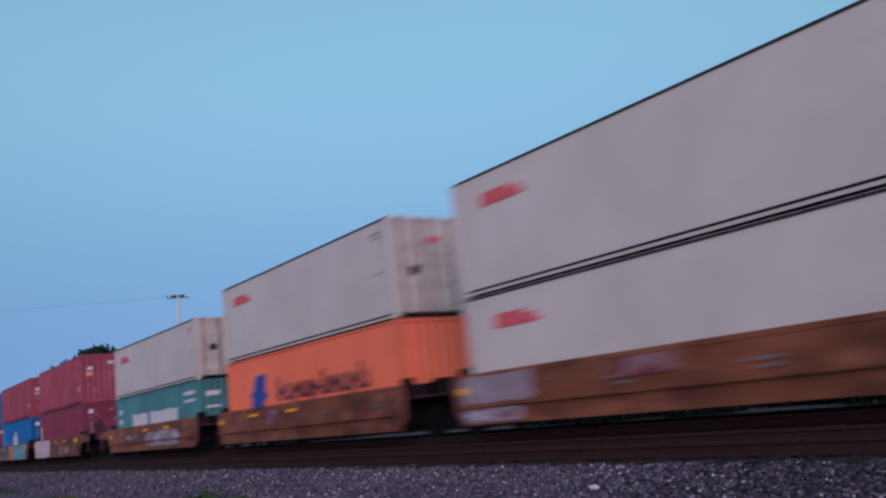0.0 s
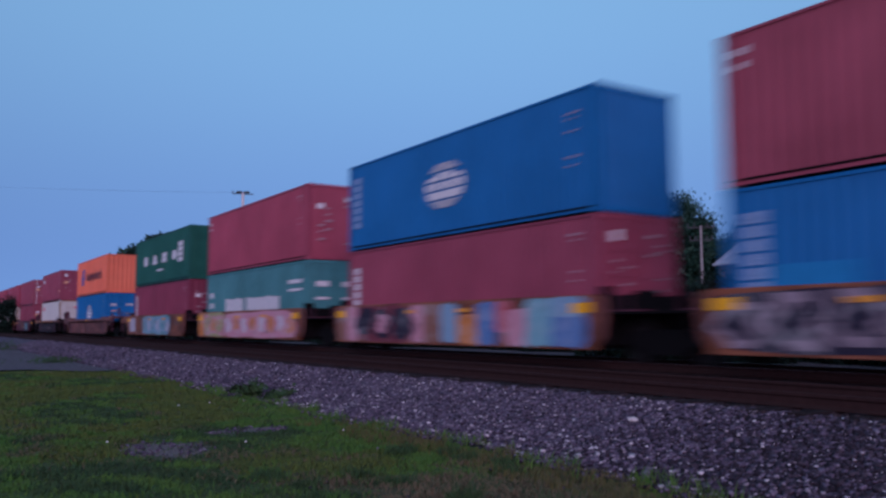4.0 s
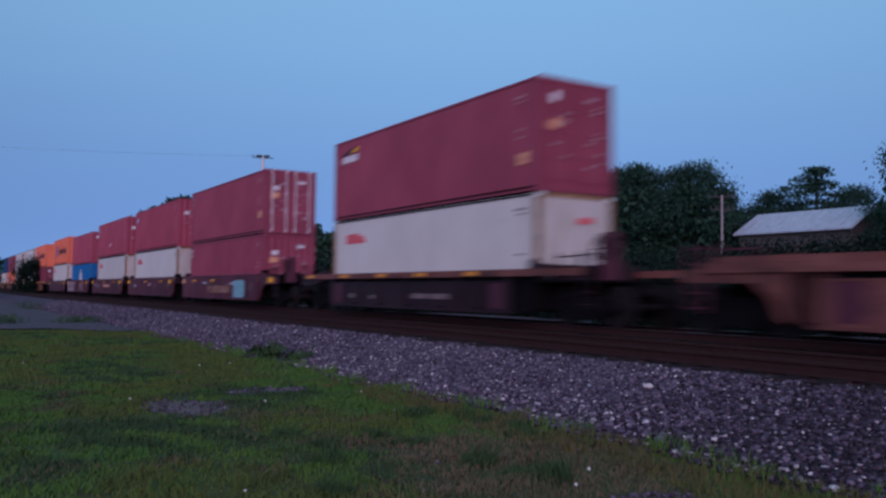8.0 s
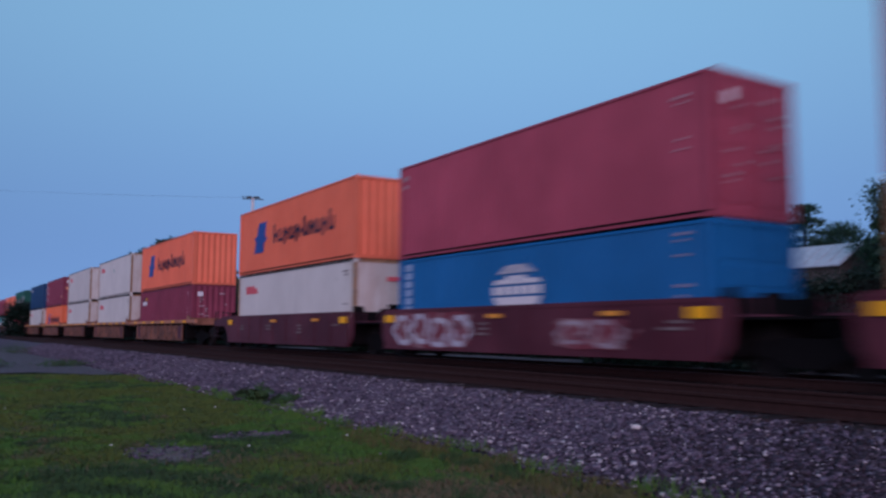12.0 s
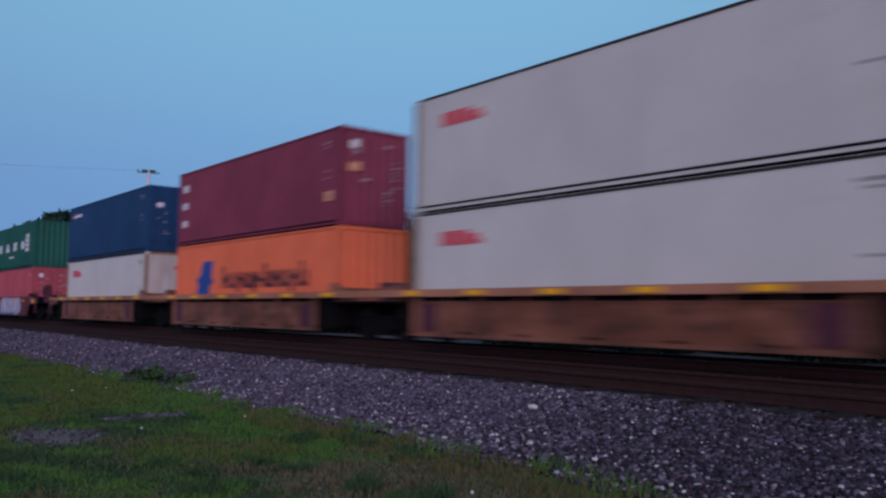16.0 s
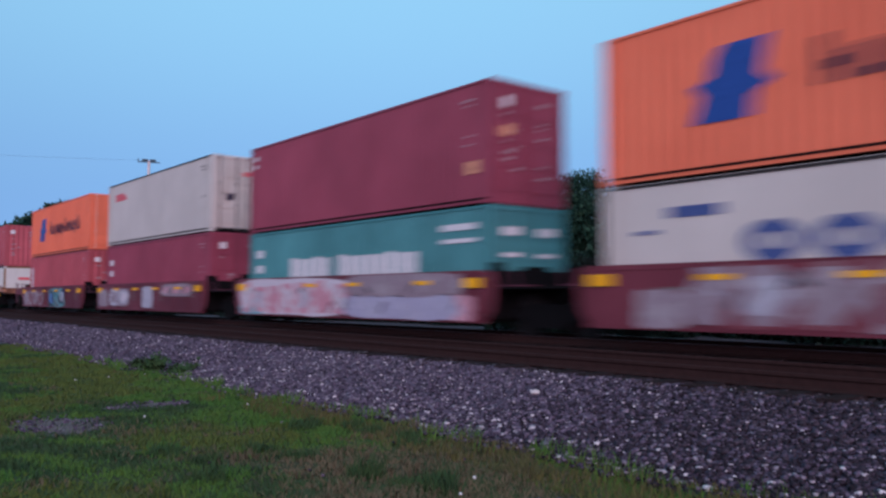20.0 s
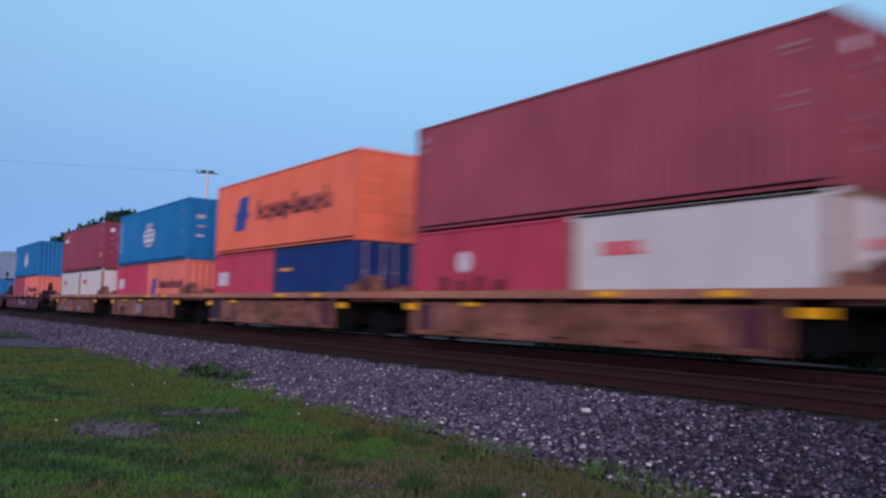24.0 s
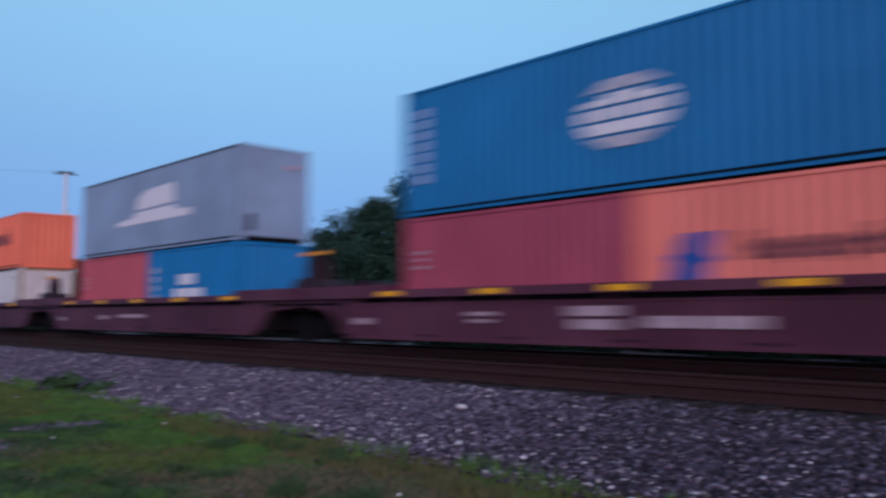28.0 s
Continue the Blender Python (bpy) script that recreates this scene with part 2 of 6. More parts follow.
PALE_ROD = plain("pale_salmon_rod", (0.85, 0.42, 0.32), 0.6)
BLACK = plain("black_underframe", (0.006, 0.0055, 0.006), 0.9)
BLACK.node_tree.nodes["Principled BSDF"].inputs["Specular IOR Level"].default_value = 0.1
GRIMY = plain("grimy_galvanised_rod", (0.20, 0.175, 0.165), 0.6, vary=0.3)
DARK_EDGE = plain("dark_rail_edge", (0.035, 0.030, 0.030), 0.8)
STEEL = plain("grimy_wheel_steel", (0.018, 0.015, 0.015), 0.7, 0.2)
RAILM = plain("rusty_rail_steel", (0.036, 0.0165, 0.0145), 0.85, 0.0)
RAILTOP = plain("polished_rail_head", (0.20, 0.17, 0.17), 0.35, 0.9)
TIE = plain("weathered_tie_wood", (0.026, 0.0180, 0.0180), 0.95, vary=0.5)
TIE.node_tree.nodes["Principled BSDF"].inputs["Specular IOR Level"].default_value = 0.1


def spray(name, c1):
    """Layered spray paint: the main colour with pale and dark swirls over it."""
    m, nt, b = nodes_of(name)
    v = coords(nt)
    n1, n2, n3 = noise_of(nt, v, 2.2, 2), noise_of(nt, coords(nt, (1, 1.6, 1)), 4.5, 3), noise_of(nt, v, 30, 3)
    c = mix(nt, ramp(nt, n1, (0.54, 0.0), (0.60, 0.3)), c1, tuple(0.35 * x + 0.42 for x in c1))
    c = mix(nt, ramp(nt, n2, (0.60, 0.0), (0.64, 0.4)), c, tuple(0.25 * x + 0.01 for x in c1))
    c = mix(nt, ramp(nt, n3, (0.55, 0.0), (0.8, 0.5)), c, (0.10, 0.05, 0.04))
    nt.links.new(c, b.inputs["Base Color"])
    b.inputs["Roughness"].default_value = 0.6
    return m


SCUFFED = plain("scuffed_dark_steel", (0.045, 0.040, 0.050), 0.8, vary=0.6, scale=4)
GRAF = [spray("graffiti_" + n, c) for n, c in (
    ("white", (0.62, 0.56, 0.60)), ("pink", (0.60, 0.28, 0.33)), ("sky", (0.22, 0.38, 0.50)), ("teal", (0.10, 0.30, 0.32)),
    ("black", (0.025, 0.022, 0.04)), ("orange", (0.62, 0.22, 0.06)), ("olive", (0.36, 0.36, 0.16)), ("silver", (0.45, 0.44, 0.50)), ("maroon", (0.20, 0.045, 0.06)), ("mauve", (0.30, 0.23, 0.26)),
    ("cyan", (0.19, 0.42, 0.47)), ("blue", (0.09, 0.21, 0.43)), ("red", (0.52, 0.12, 0.14)), ("rust", (0.27, 0.125, 0.09)), ("lavender", (0.40, 0.385, 0.50)))]
GRAF_SKY = plain("pale_blue_marking", (0.30, 0.42, 0.60), 0.5)
GW, GP, GS, GT, GB, GO, GL, GV, GM, GN, GC, GD, GR, GU, GX = range(15)
# outline and fillings used over each ground colour
INKS = {GN: (GN, GV, GM), GM: (GM, GV), GW: (GP, GW, GV), GP: (GS, GP, GO, GS, GW), GS: (GP, GS, GB, GW), GT: (GS, GT, GV), GB: (GV, GB), GO: (GP, GO, GW), GL: (GP, GL, GO), GV: (GW, GV, GP)}


# ---- mesh helpers ----
def box(bm, x0, x1, y0, y1, z0, z1):
    v = [bm.verts.new((x, y, z)) for x in (x0, x1) for y in (y0, y1) for z in (z0, z1)]
    for q in ((0, 1, 3, 2), (4, 6, 7, 5), (0, 4, 5, 1), (2, 3, 7, 6), (0, 2, 6, 4), (1, 5, 7, 3)):
        bm.faces.new([v[i] for i in q])


def cylinder(bm, r, x0, x1, y, z, n=20, r1=None):
    """A drum with its axle along x."""
    r1 = r if r1 is None else r1
    a = [bm.verts.new((x0, y + r * math.cos(6.2832 * i / n), z + r * math.sin(6.2832 * i / n))) for i in range(n)]
    b = [bm.verts.new((x1, y + r1 * math.cos(6.2832 * i / n), z + r1 * math.sin(6.2832 * i / n))) for i in range(n)]
    for i in range(n):
        bm.faces.new((a[i], a[(i + 1) % n], b[(i + 1) % n], b[i]))
    bm.faces.new(a[::-1]), bm.faces.new(b)


def upright(bm, r0, r1, x, y, z0, z1, n=10):
    a = [bm.verts.new((x + r0 * math.cos(6.2832 * i / n), y + r0 * math.sin(6.2832 * i / n), z0)) for i in range(n)]
    b = [bm.verts.new((x + r1 * math.cos(6.2832 * i / n), y + r1 * math.sin(6.2832 * i / n), z1)) for i in range(n)]
    for i in range(n):
        bm.faces.new((a[i], a[(i + 1) % n], b[(i + 1) % n], b[i]))
    bm.faces.new(a[::-1]), bm.faces.new(b)


def prism(bm, points, x0, x1):
    """A plate: an outline of (y, z) points, thick from x0 to x1."""
    a = [bm.verts.new((x0, y, z)) for y, z in points]
    b = [bm.verts.new((x1, y, z)) for y, z in points]
    n = len(points)
    bm.faces.new(a), bm.faces.new(b[::-1])
    for i in range(n):
        bm.faces.new((a[i], b[i], b[(i + 1) % n], a[(i + 1) % n]))


def to_mesh(name, bm, smooth=False):
    bmesh.ops.recalc_face_normals(bm, faces=bm.faces)
    me = bpy.data.meshes.new(name)
    bm.to_mesh(me)
    bm.free()
    me.materials.append(None)
    if smooth:
        me.shade_smooth()
    return me


def piece(name, me, material, parent, label="", at=(0, 0, 0)):
    """One mesh object on shared mesh data, with its own material."""
    ob = new(name, me)
    ob.material_slots[0].link = "OBJECT"
    ob.material_slots[0].material = material
    ob.parent = parent
    ob.location = at
    return tagged(ob, label)


def part(name, bm, material, parent, label=""):
    return piece(name, to_mesh(name, bm), material, parent, label)


def thing(name, label, category, group="", at=(0, 0, 0)):
    ob = new(name)
    ob.empty_display_size = 0.2
    ob.location = at
    return tagged(ob, label, category, group)


CACHE = {}


def cached(key, build):
    if key not in CACHE:
        bm = bmesh.new()
        build(bm)
        CACHE[key] = to_mesh(key[0], bm)
    return CACHE[key]


# ---- containers ----
def ribbed(bm, span0, span1, z0, z1, depth, pitch, place):
    """A corrugated sheet between span0 and span1; place(s, d, z) gives the vertex."""
    n = max(1, round((span1 - span0) / pitch))
    step = (span1 - span0) / n
    pts = []
    for i in range(n):
        a = span0 + i * step
        pts += [(a, 0.0), (a + step * 0.28, 0.0), (a + step * 0.5, depth), (a + step * 0.78, depth)]
    pts.append((span1, 0.0))
    lo = [bm.verts.new(place(s, d, z0)) for s, d in pts]
    hi = [bm.verts.new(place(s, d, z1)) for s, d in pts]
    for i in range(len(pts) - 1):
        bm.faces.new((lo[i], lo[i + 1], hi[i + 1], hi[i]))


def side_mesh(L, H, flat, sgn):
    def build(bm):
        depth, pitch = (0.014, 0.31) if flat else (0.036, 0.28)
        ribbed(bm, -L / 2 + 0.09, L / 2 - 0.09, 0.15, H - 0.07, depth, pitch, lambda s, d, z: (sgn * (1.208 - d), s, z))
    return cached(("side_panel", L, H, flat, sgn), build)


def end_mesh(L, H, flat, sgn):
    def build(bm):
        depth, pitch = (0.008, 0.6) if flat else (0.045, 0.3)
        ribbed(bm, -1.12, 1.12, 0.14, H - 0.09, depth, pitch, lambda s, d, z: (s, sgn * (L / 2 - 0.02 - d), z))
    return cached(("end_panel", L, H, flat, sgn), build)


def door_mesh(L, H, side, sgn):
    def build(bm):
        x0, x1 = (-1.11, -0.006) if side < 0 else (0.006, 1.11)
        y = sgn * (L / 2 - 0.03)
        box(bm, x0, x1, min(y, y - sgn * 0.04), max(y, y - sgn * 0.04), 0.14, H - 0.10)
    return cached(("door", L, H, side, sgn), build)


def panel_mesh(L, H, side, sgn, k):
    def build(bm):
        x0, x1 = (-1.01, -0.106) if side < 0 else (0.106, 1.01)
        y, z = sgn * (L / 2 - 0.0295), 0.30 + k * (H - 0.55) / 4
        box(bm, x0, x1, min(y, y + sgn * 0.018), max(y, y + sgn * 0.018), z, z + (H - 0.55) / 4 - 0.16)
    return cached(("door_panel", L, H, side, sgn, k), build)


def rod_mesh(L, H, sgn):
    def build(bm):
        y = sgn * (L / 2 + 0.012)
        box(bm, -0.02, 0.02, min(y, y + sgn * 0.03), max(y, y + sgn * 0.03), 0.06, H - 0.05)
        for z in (0.10, H * 0.33, H * 0.62, H - 0.12):
            box(bm, -0.05, 0.05, min(y - sgn * 0.04, y + sgn * 0.02), max(y - sgn * 0.04, y + sgn * 0.02), z, z + 0.07)
    return cached(("locking_rod", L, H, sgn), build)


def container(name_col, L, H, label, flat=False, doors=False, marks=()):
    """Origin at the middle of the floor; the train runs towards -y, the camera stands on the -x side."""
    m = P[name_col]
    edge_m = P["post"] if name_col == "white" else m
    # smooth-sided boxes get a near-black top rail
    rail_tone = DARK_EDGE if flat else m
    ob = thing("shipping_container", label, "shipping container", "containers on the train")
    for sgn in (-1, 1):
        piece("side_panel", side_mesh(L, H, flat, sgn), m, ob)
    piece("roof_panel", cached(("roof_panel", L), lambda bm: box(bm, -1.2, 1.2, -L / 2 + 0.03, L / 2 - 0.03, -0.03, -0.01)), m, ob, at=(0, 0, H))
    piece("floor_frame", cached(("floor_frame", L), lambda bm: [box(bm, -1.2, 1.2, -L / 2 + 0.05, L / 2 - 0.05, 0.10, 0.14)] + [
        box(bm, -1.18, 1.18, y - 0.03, y + 0.03, 0.01, 0.10) for y in np.arange(-L / 2 + 0.4, L / 2 - 0.3, 0.6)]), BLACK, ob)
    for sx in (-1, 1):
        piece("top_rail", cached(("top_rail", L), lambda bm: box(bm, -0.035, 0.035, -L / 2 + 0.1, L / 2 - 0.1, -0.075, -0.02)), rail_tone, ob, at=(sx * 1.184, 0, H))
        piece("bottom_rail", cached(("bottom_rail", L), lambda bm: box(bm, -0.02, 0.02, -L / 2 + 0.1, L / 2 - 0.1, 0.03, 0.148)), m, ob, at=(sx * 1.165, 0, 0))
        for sy in (-1, 1):
            piece("corner_post", cached(("corner_post", H), lambda bm: box(bm, -0.055, 0.055, -0.075, 0.075, 0.11, H - 0.11)), edge_m, ob, at=(sx * 1.162, sy * (L / 2 - 0.077), 0))
            for z in (0.0, H - 0.118):
                piece("corner_casting", cached(("corner_casting",), lambda bm: box(bm, -0.081, 0.081, -0.089, 0.089, 0, 0.118)), m, ob, at=(sx * 1.138, sy * (L / 2 - 0.089), z))
    for sgn in (-1, 1):
        if doors and sgn == -1:
            for s in (-1, 1):
                leaf = piece("door", door_mesh(L, H, s, sgn), m, ob)
                for k in range(4):
                    piece("door_panel", panel_mesh(L, H, s, sgn, k), m, leaf)
                for x in (0.22, 0.88):
                    piece("locking_rod", rod_mesh(L, H, sgn), doors if not isinstance(doors, bool) else m, ob, at=(s * x, 0, 0))
        else:
            piece("end_panel", end_mesh(L, H, flat, sgn), m, ob)
        piece("end_header", cached(("end_header", L, sgn), lambda bm: box(bm, -1.06, 1.06, min(sgn * (L / 2 - 0.002), sgn * (L / 2 - 0.07)), max(sgn * (L / 2 - 0.002), sgn * (L / 2 - 0.07)), -0.1, -0.004)), edge_m, ob, at=(0, 0, H))
        piece("end_sill", cached(("end_sill", L, sgn), lambda bm: box(bm, -1.06, 1.06, min(sgn * (L / 2 - 0.002), sgn * (L / 2 - 0.07)), max(sgn * (L / 2 - 0.002), sgn * (L / 2 - 0.07)), 0.006, 0.14)), BLACK if flat else m, ob)
    for build in marks:
        build(ob, L, H)
    return ob


# marks on a container: off is the way from the rear end, z from the floor
def plates(bm, L, rects):
    for o0, o1, z0, z1 in rects:
        box(bm, -1.2145, -1.2095, L / 2 - o1, L / 2 - o0, z0, z1)


def sheet(bm, L, outline):
    prism(bm, [(L / 2 - o, z) for o, z in outline], -1.2145, -1.2095)


def end_plates(bm, L, rects):
    for x0, x1, z0, z1 in rects:
        box(bm, x0, x1, -L / 2 - 0.012, -L / 2 - 0.004, z0, z1)


def mark(name, material, rects, label="", end=False):
    """Flat painted blocks, each a part of its own."""
    def build(ob, L, H):
        for r in rects:
            key = (name, end, L) + tuple(round(v, 3) for v in r)
            piece(name, cached(key, lambda bm: (end_plates if end else plates)(bm, L, [r])), material, ob, label)
    return build


def shape(name, material, outlines, label=""):
    def build(ob, L, H):
        for k, o in enumerate(outlines):
            bm = bmesh.new()
            sheet(bm, L, o)
            part(name, bm, material, ob, label)
    return build


def letters(name, material, glyphs, label=""):
    """Blocks of lettering; each block is one part made of a few strokes."""
    def build(ob, L, H):
        for g in glyphs:
            bm = bmesh.new()
            plates(bm, L, g)
            part(name, bm, material, ob, label)
    return build


def ring(o, z, ro, rz, n=14):
    return [(o + ro * math.cos(6.2832 * i / n), z + rz * math.sin(6.2832 * i / n)) for i in range(n)]


def arrows(o, z, k=1.0):
    """One slanted, notched block."""
    return [[(o + k * a, z + k * b) for a, b in ((-0.06, 0.0), (0.96, 0.0), (1.0, 0.36), (1.32, 0.50), (1.12, 0.66), (1.24, 1.18), (0.46, 1.18), (0.30, 0.98), (0.24, 0.70), (-0.06, 0.60), (0.10, 0.42))]]


def liner_orange(seed, z=0.0, k=1.0, o=2.15):
    """A slanted blue logo and a row of dark upright blocks."""
    rows = []
    for i in range(10):
        a = o + k * (2.2 + 0.60 * i + (0.22 if i > 4 else 0))
        lift = 0.22 if i in (0, 5, 9) else 0.0
        drop = 0.14 if i in (2, 4, 8) else 0.0
        zz = 1.18 + z
        rows.append([(a, a + 0.16 * k, zz - drop * k, zz + (0.56 + lift) * k), (a + 0.16 * k, a + 0.34 * k, zz + (0.0 if i % 2 else 0.22) * k, zz + (0.14 if i % 2 else 0.38) * k), (a + 0.34 * k, a + 0.47 * k, zz, zz + 0.50 * k)])
    return [shape("logo", LOGO_BLUE, arrows(o - 0.05 * k, 0.88 + z, 1.12 * k), "slanted blue logo block"), letters("lettering", INK, rows, "dark block of lettering"),
            mark("dash", INK, [(o + k * 5.17, o + k * 5.38, 1.36 + z, 1.36 + z + 0.12 * k)])]


def globe(ends=False):
    """A pale oval of stripes, the upper ones and the middle one broken into blocks."""
    out, small, n = [], [], 5
    for i in range(n):
        z0, z1 = -0.67 + i * 1.34 / n + 0.03, -0.67 + (i + 1) * 1.34 / n - 0.03
        w0, w1 = (1.0 * math.sqrt(max(0.10, 1 - (z / 0.69) ** 2)) for z in (z0, z1))
        cuts = {0: 1, 1: 1, 2: 6, 3: 4, 4: 3}[i]
        for c in range(cuts):
            a, b = -1 + 2 * c / cuts + (0.035 if c else 0), -1 + 2 * (c + 1) / cuts - (0.035 if c < cuts - 1 else 0)
            low = 0.09 if i == 3 and c in (0, 3) else 0.0
            (small if i in (0, 4) else out).append([(5.98 + w0 * a, 1.45 + z0), (5.98 + w0 * b, 1.45 + z0), (5.98 + w1 * b, 1.45 + z1 - low), (5.98 + w1 * a, 1.45 + z1 - low)])
    return [shape("logo", WHITE, out, "white stripe of an oval logo"), shape("logo_cap", PALE, small, "pale curved stripe"), mark("lettering", GRAF_SKY, [(0.40, 0.78, 0.72 + 0.25 * i, 0.92 + 0.25 * i) for i in range(7)], "column of pale bars"),
            mark("number_bar", FADED, [(11.25, 11.5, 2.32, 2.38), (11.25, 11.42, 2.20, 2.24), (11.25, 11.45, 1.9, 1.95), (11.25, 11.5, 1.3, 1.36), (11.25, 11.4, 1.1, 1.15)])] + ([] if not ends else [mark("end_patch", PALE, [(-0.85, -0.40, 1.92, 2.10), (0.22, 0.82, 1.95, 2.12), (-0.80, -0.45, 1.05, 1.18), (0.25, 0.62, 1.32, 1.40)], "pale patch on the end", True), mark("end_label", LABEL, [(-0.75, -0.40, 1.52, 1.60)], "small orange label", True)])


def red_tag(H):
    return [mark("logo", PINK, [(1.10 + 0.36 * i, 1.43 + 0.36 * i, H - 0.86, H - 0.52 - (0.10 if i == 3 else 0.0)) for i in range(4)] + [(1.1, 2.62, H - 0.86, H - 0.76)], "four pinkish-red blocks"),
            mark("end_logo", PINK, [(0.05, 0.55, H - 0.74, H - 0.58)], "pinkish-red block on the end", True)]


def gulf():
    big = [[(2.25, 1.28), (2.25, 1.76), (3.12, 1.76), (3.12, 1.28), (2.98, 1.20), (2.39, 1.20)], [(4.28, 1.20), (4.62, 1.76), (5.08, 1.76), (5.46, 1.20)],
           [(6.55, 1.20), (6.55, 1.38), (6.66, 1.50), (6.55, 1.60), (6.66, 1.76), (7.55, 1.76), (7.55, 1.58), (7.44, 1.46), (7.55, 1.36), (7.44, 1.20)], ring(9.2, 1.48, 0.50, 0.28)]
    bar = [(9.95, 10.85, 1.03 + 0.29 * i, 1.03 + 0.29 * i + 0.25) for i in range(4)]
    return [shape("logo", WHITE, big, "four white blocks"), mark("logo_bar", WHITE, bar, "white stacked bar"), mark("lettering", WHITE, [(5.36, 6.8, 0.74, 0.86)])]


def tags(seed, H, L=L40, rear=True, label=False):
    """Number bars and labels, as bars; small worn lines of writing on the end."""
    rng = random.Random(seed)
    out = [mark("number_bar", FADED, [(L - 0.95, L - 0.65, H - 0.46, H - 0.40), (L - 0.85, L - 0.65, H - 0.58, H - 0.54), (L - 0.85, L - 0.68, H * 0.55, H * 0.55 + 0.05), (L - 0.9, L - 0.7, H * 0.48, H * 0.48 + 0.04)])]
    if rear:
        out.append(mark("rear_mark", WHITE if rng.random() < 0.5 else FADED, [(0.25, 0.5, H - 0.48, H - 0.34), (0.25, 0.45, H - 0.74, H - 0.62)]))
    out.append(mark("end_patch", WHITE, [(-0.9, -0.6, H - 0.62, H - 0.38)] if rng.random() < 0.6 else [(-0.85, -0.55, H - 0.95, H - 0.75), (0.35, 0.7, H - 0.6, H - 0.48)], "", True))
    ends = [(0.3, 0.6, H - 0.50, H - 0.43)]
    for i in range(13):
        x, z = rng.choice((-0.8, -0.5, 0.32, 0.6)), H - 0.66 - 0.13 * i - 0.06 * rng.random()
        ends.append((x, x + rng.uniform(0.08, 0.30), z, z + rng.uniform(0.03, 0.07)))
    out.append(mark("end_bar", FADED, ends, "", True))
    if label:
        out.append(mark("label", LABEL, [(L - 0.85, L - 0.45, 0.72, 1.02)], "small orange label"))
        out.append(mark("end_label", LABEL, [(-0.95, -0.55, H * 0.55, H * 0.55 + 0.26)] if seed != 58 else [(0.45, 0.85, 0.55, 0.90)], "small orange label", True))
    return out


def blocks3():
    return [mark("rear_mark", WHITE, [(0.42, 0.92, 2.08, 2.36), (0.42, 0.92, 1.40, 1.66), (0.42, 0.92, 0.70, 0.96)], "three white blocks")]


def rings5():
    def build(ob, L, H):
        for i in range(5):
            bm = bmesh.new()
            out, inn = ring(3.5 + i * 1.22, 1.4, 0.50, 0.36, 16), ring(3.5 + i * 1.22, 1.4, 0.20, 0.15, 16)
            for k in range(16):
                q = (k + 1) % 16
                sheet(bm, L, [out[k], out[q], inn[q], inn[k]])
            part("logo", bm, FADED_BLUE, ob, "dark-blue ring shape")
    return [build, mark("lettering", FADED_BLUE, [(1.49, 2.56, 1.9, 2.1), (0.75, 1.2, 1.62, 1.70)])]


def pale_panels():
    return [mark("logo", WHITE, [(2.85 + 0.48 * i, 3.26 + 0.48 * i, 1.08, 1.62 + (0.05 if i in (0, 3) else 0.0)) for i in range(5)] + [(5.66 + 0.48 * i, 6.07 + 0.48 * i, 1.08, 1.62 + (0.05 if i in (0, 5) else 0.0)) for i in range(8)], "white block of lettering"),
            mark("rear_mark", WHITE, [(0.5, 1.0, 1.75, 2.0), (0.5, 1.0, 1.25, 1.5)]), mark("number_bar", WHITE, [(10.4, 11.7, 2.05, 2.2), (10.4, 11.7, 1.75, 1.85)]),
            mark("end_bar", WHITE, [(-0.9, -0.3, 1.9, 2.1), (0.2, 0.9, 1.9, 2.1), (-0.9, -0.3, 1.4, 1.5), (0.2, 0.9, 1.4, 1.5)], "", True)]


# ---- well cars ----
def side_wall(bm, kind, W, sgn):
    """The side of the well, with chords and stiffeners; z from the rail head."""
    if kind == "deep":
        box(bm, sgn * 1.55 - 0.01, sgn * 1.55 + 0.01, -W / 2, W / 2, 0.34, 1.36)
        box(bm, sgn * 1.52 - 0.055, sgn * 1.52 + 0.055, -W / 2, W / 2, 1.34, 1.44)
        box(bm, sgn * 1.53 - 0.05, sgn * 1.53 + 0.05, -W / 2, W / 2, 0.26, 0.36)
        n = int(W / 1.35)
        for i in range(1, n):
            y = -W / 2 + i * W / n
            box(bm, sgn * 1.568 - 0.012, sgn * 1.568 + 0.012, y - 0.035, y + 0.035, 0.36, 1.34)
    else:
        a, b = -W / 2 + 0.85, W / 2 - 0.375
        box(bm, sgn * 1.42 - 0.01, sgn * 1.42 + 0.01, a, b, 0.30, 1.05)
        box(bm, sgn * 1.42 - 0.03, sgn * 1.42 + 0.03, a, b, 1.02, 1.06)


def side_frame(bm, W, sgn):
    """Bottom chord and posts of a flanged side."""
    a, b = -W / 2 + 0.85, W / 2 - 0.375
    box(bm, sgn * 1.43 - 0.05, sgn * 1.43 + 0.05, a, b, 0.22, 0.30)
    for i, u in enumerate((0.012, 0.12, 0.22, 0.35, 0.5, 0.65, 0.78, 0.88, 0.988)):
        y = a + u * (b - a)
        w = 0.14 if i in (0, 8) else 0.07 if i in (2, 4, 6) else 0.03
        box(bm, sgn * 1.445 - 0.012, sgn * 1.445 + 0.012, y - w, y + w, 0.31, 1.17)


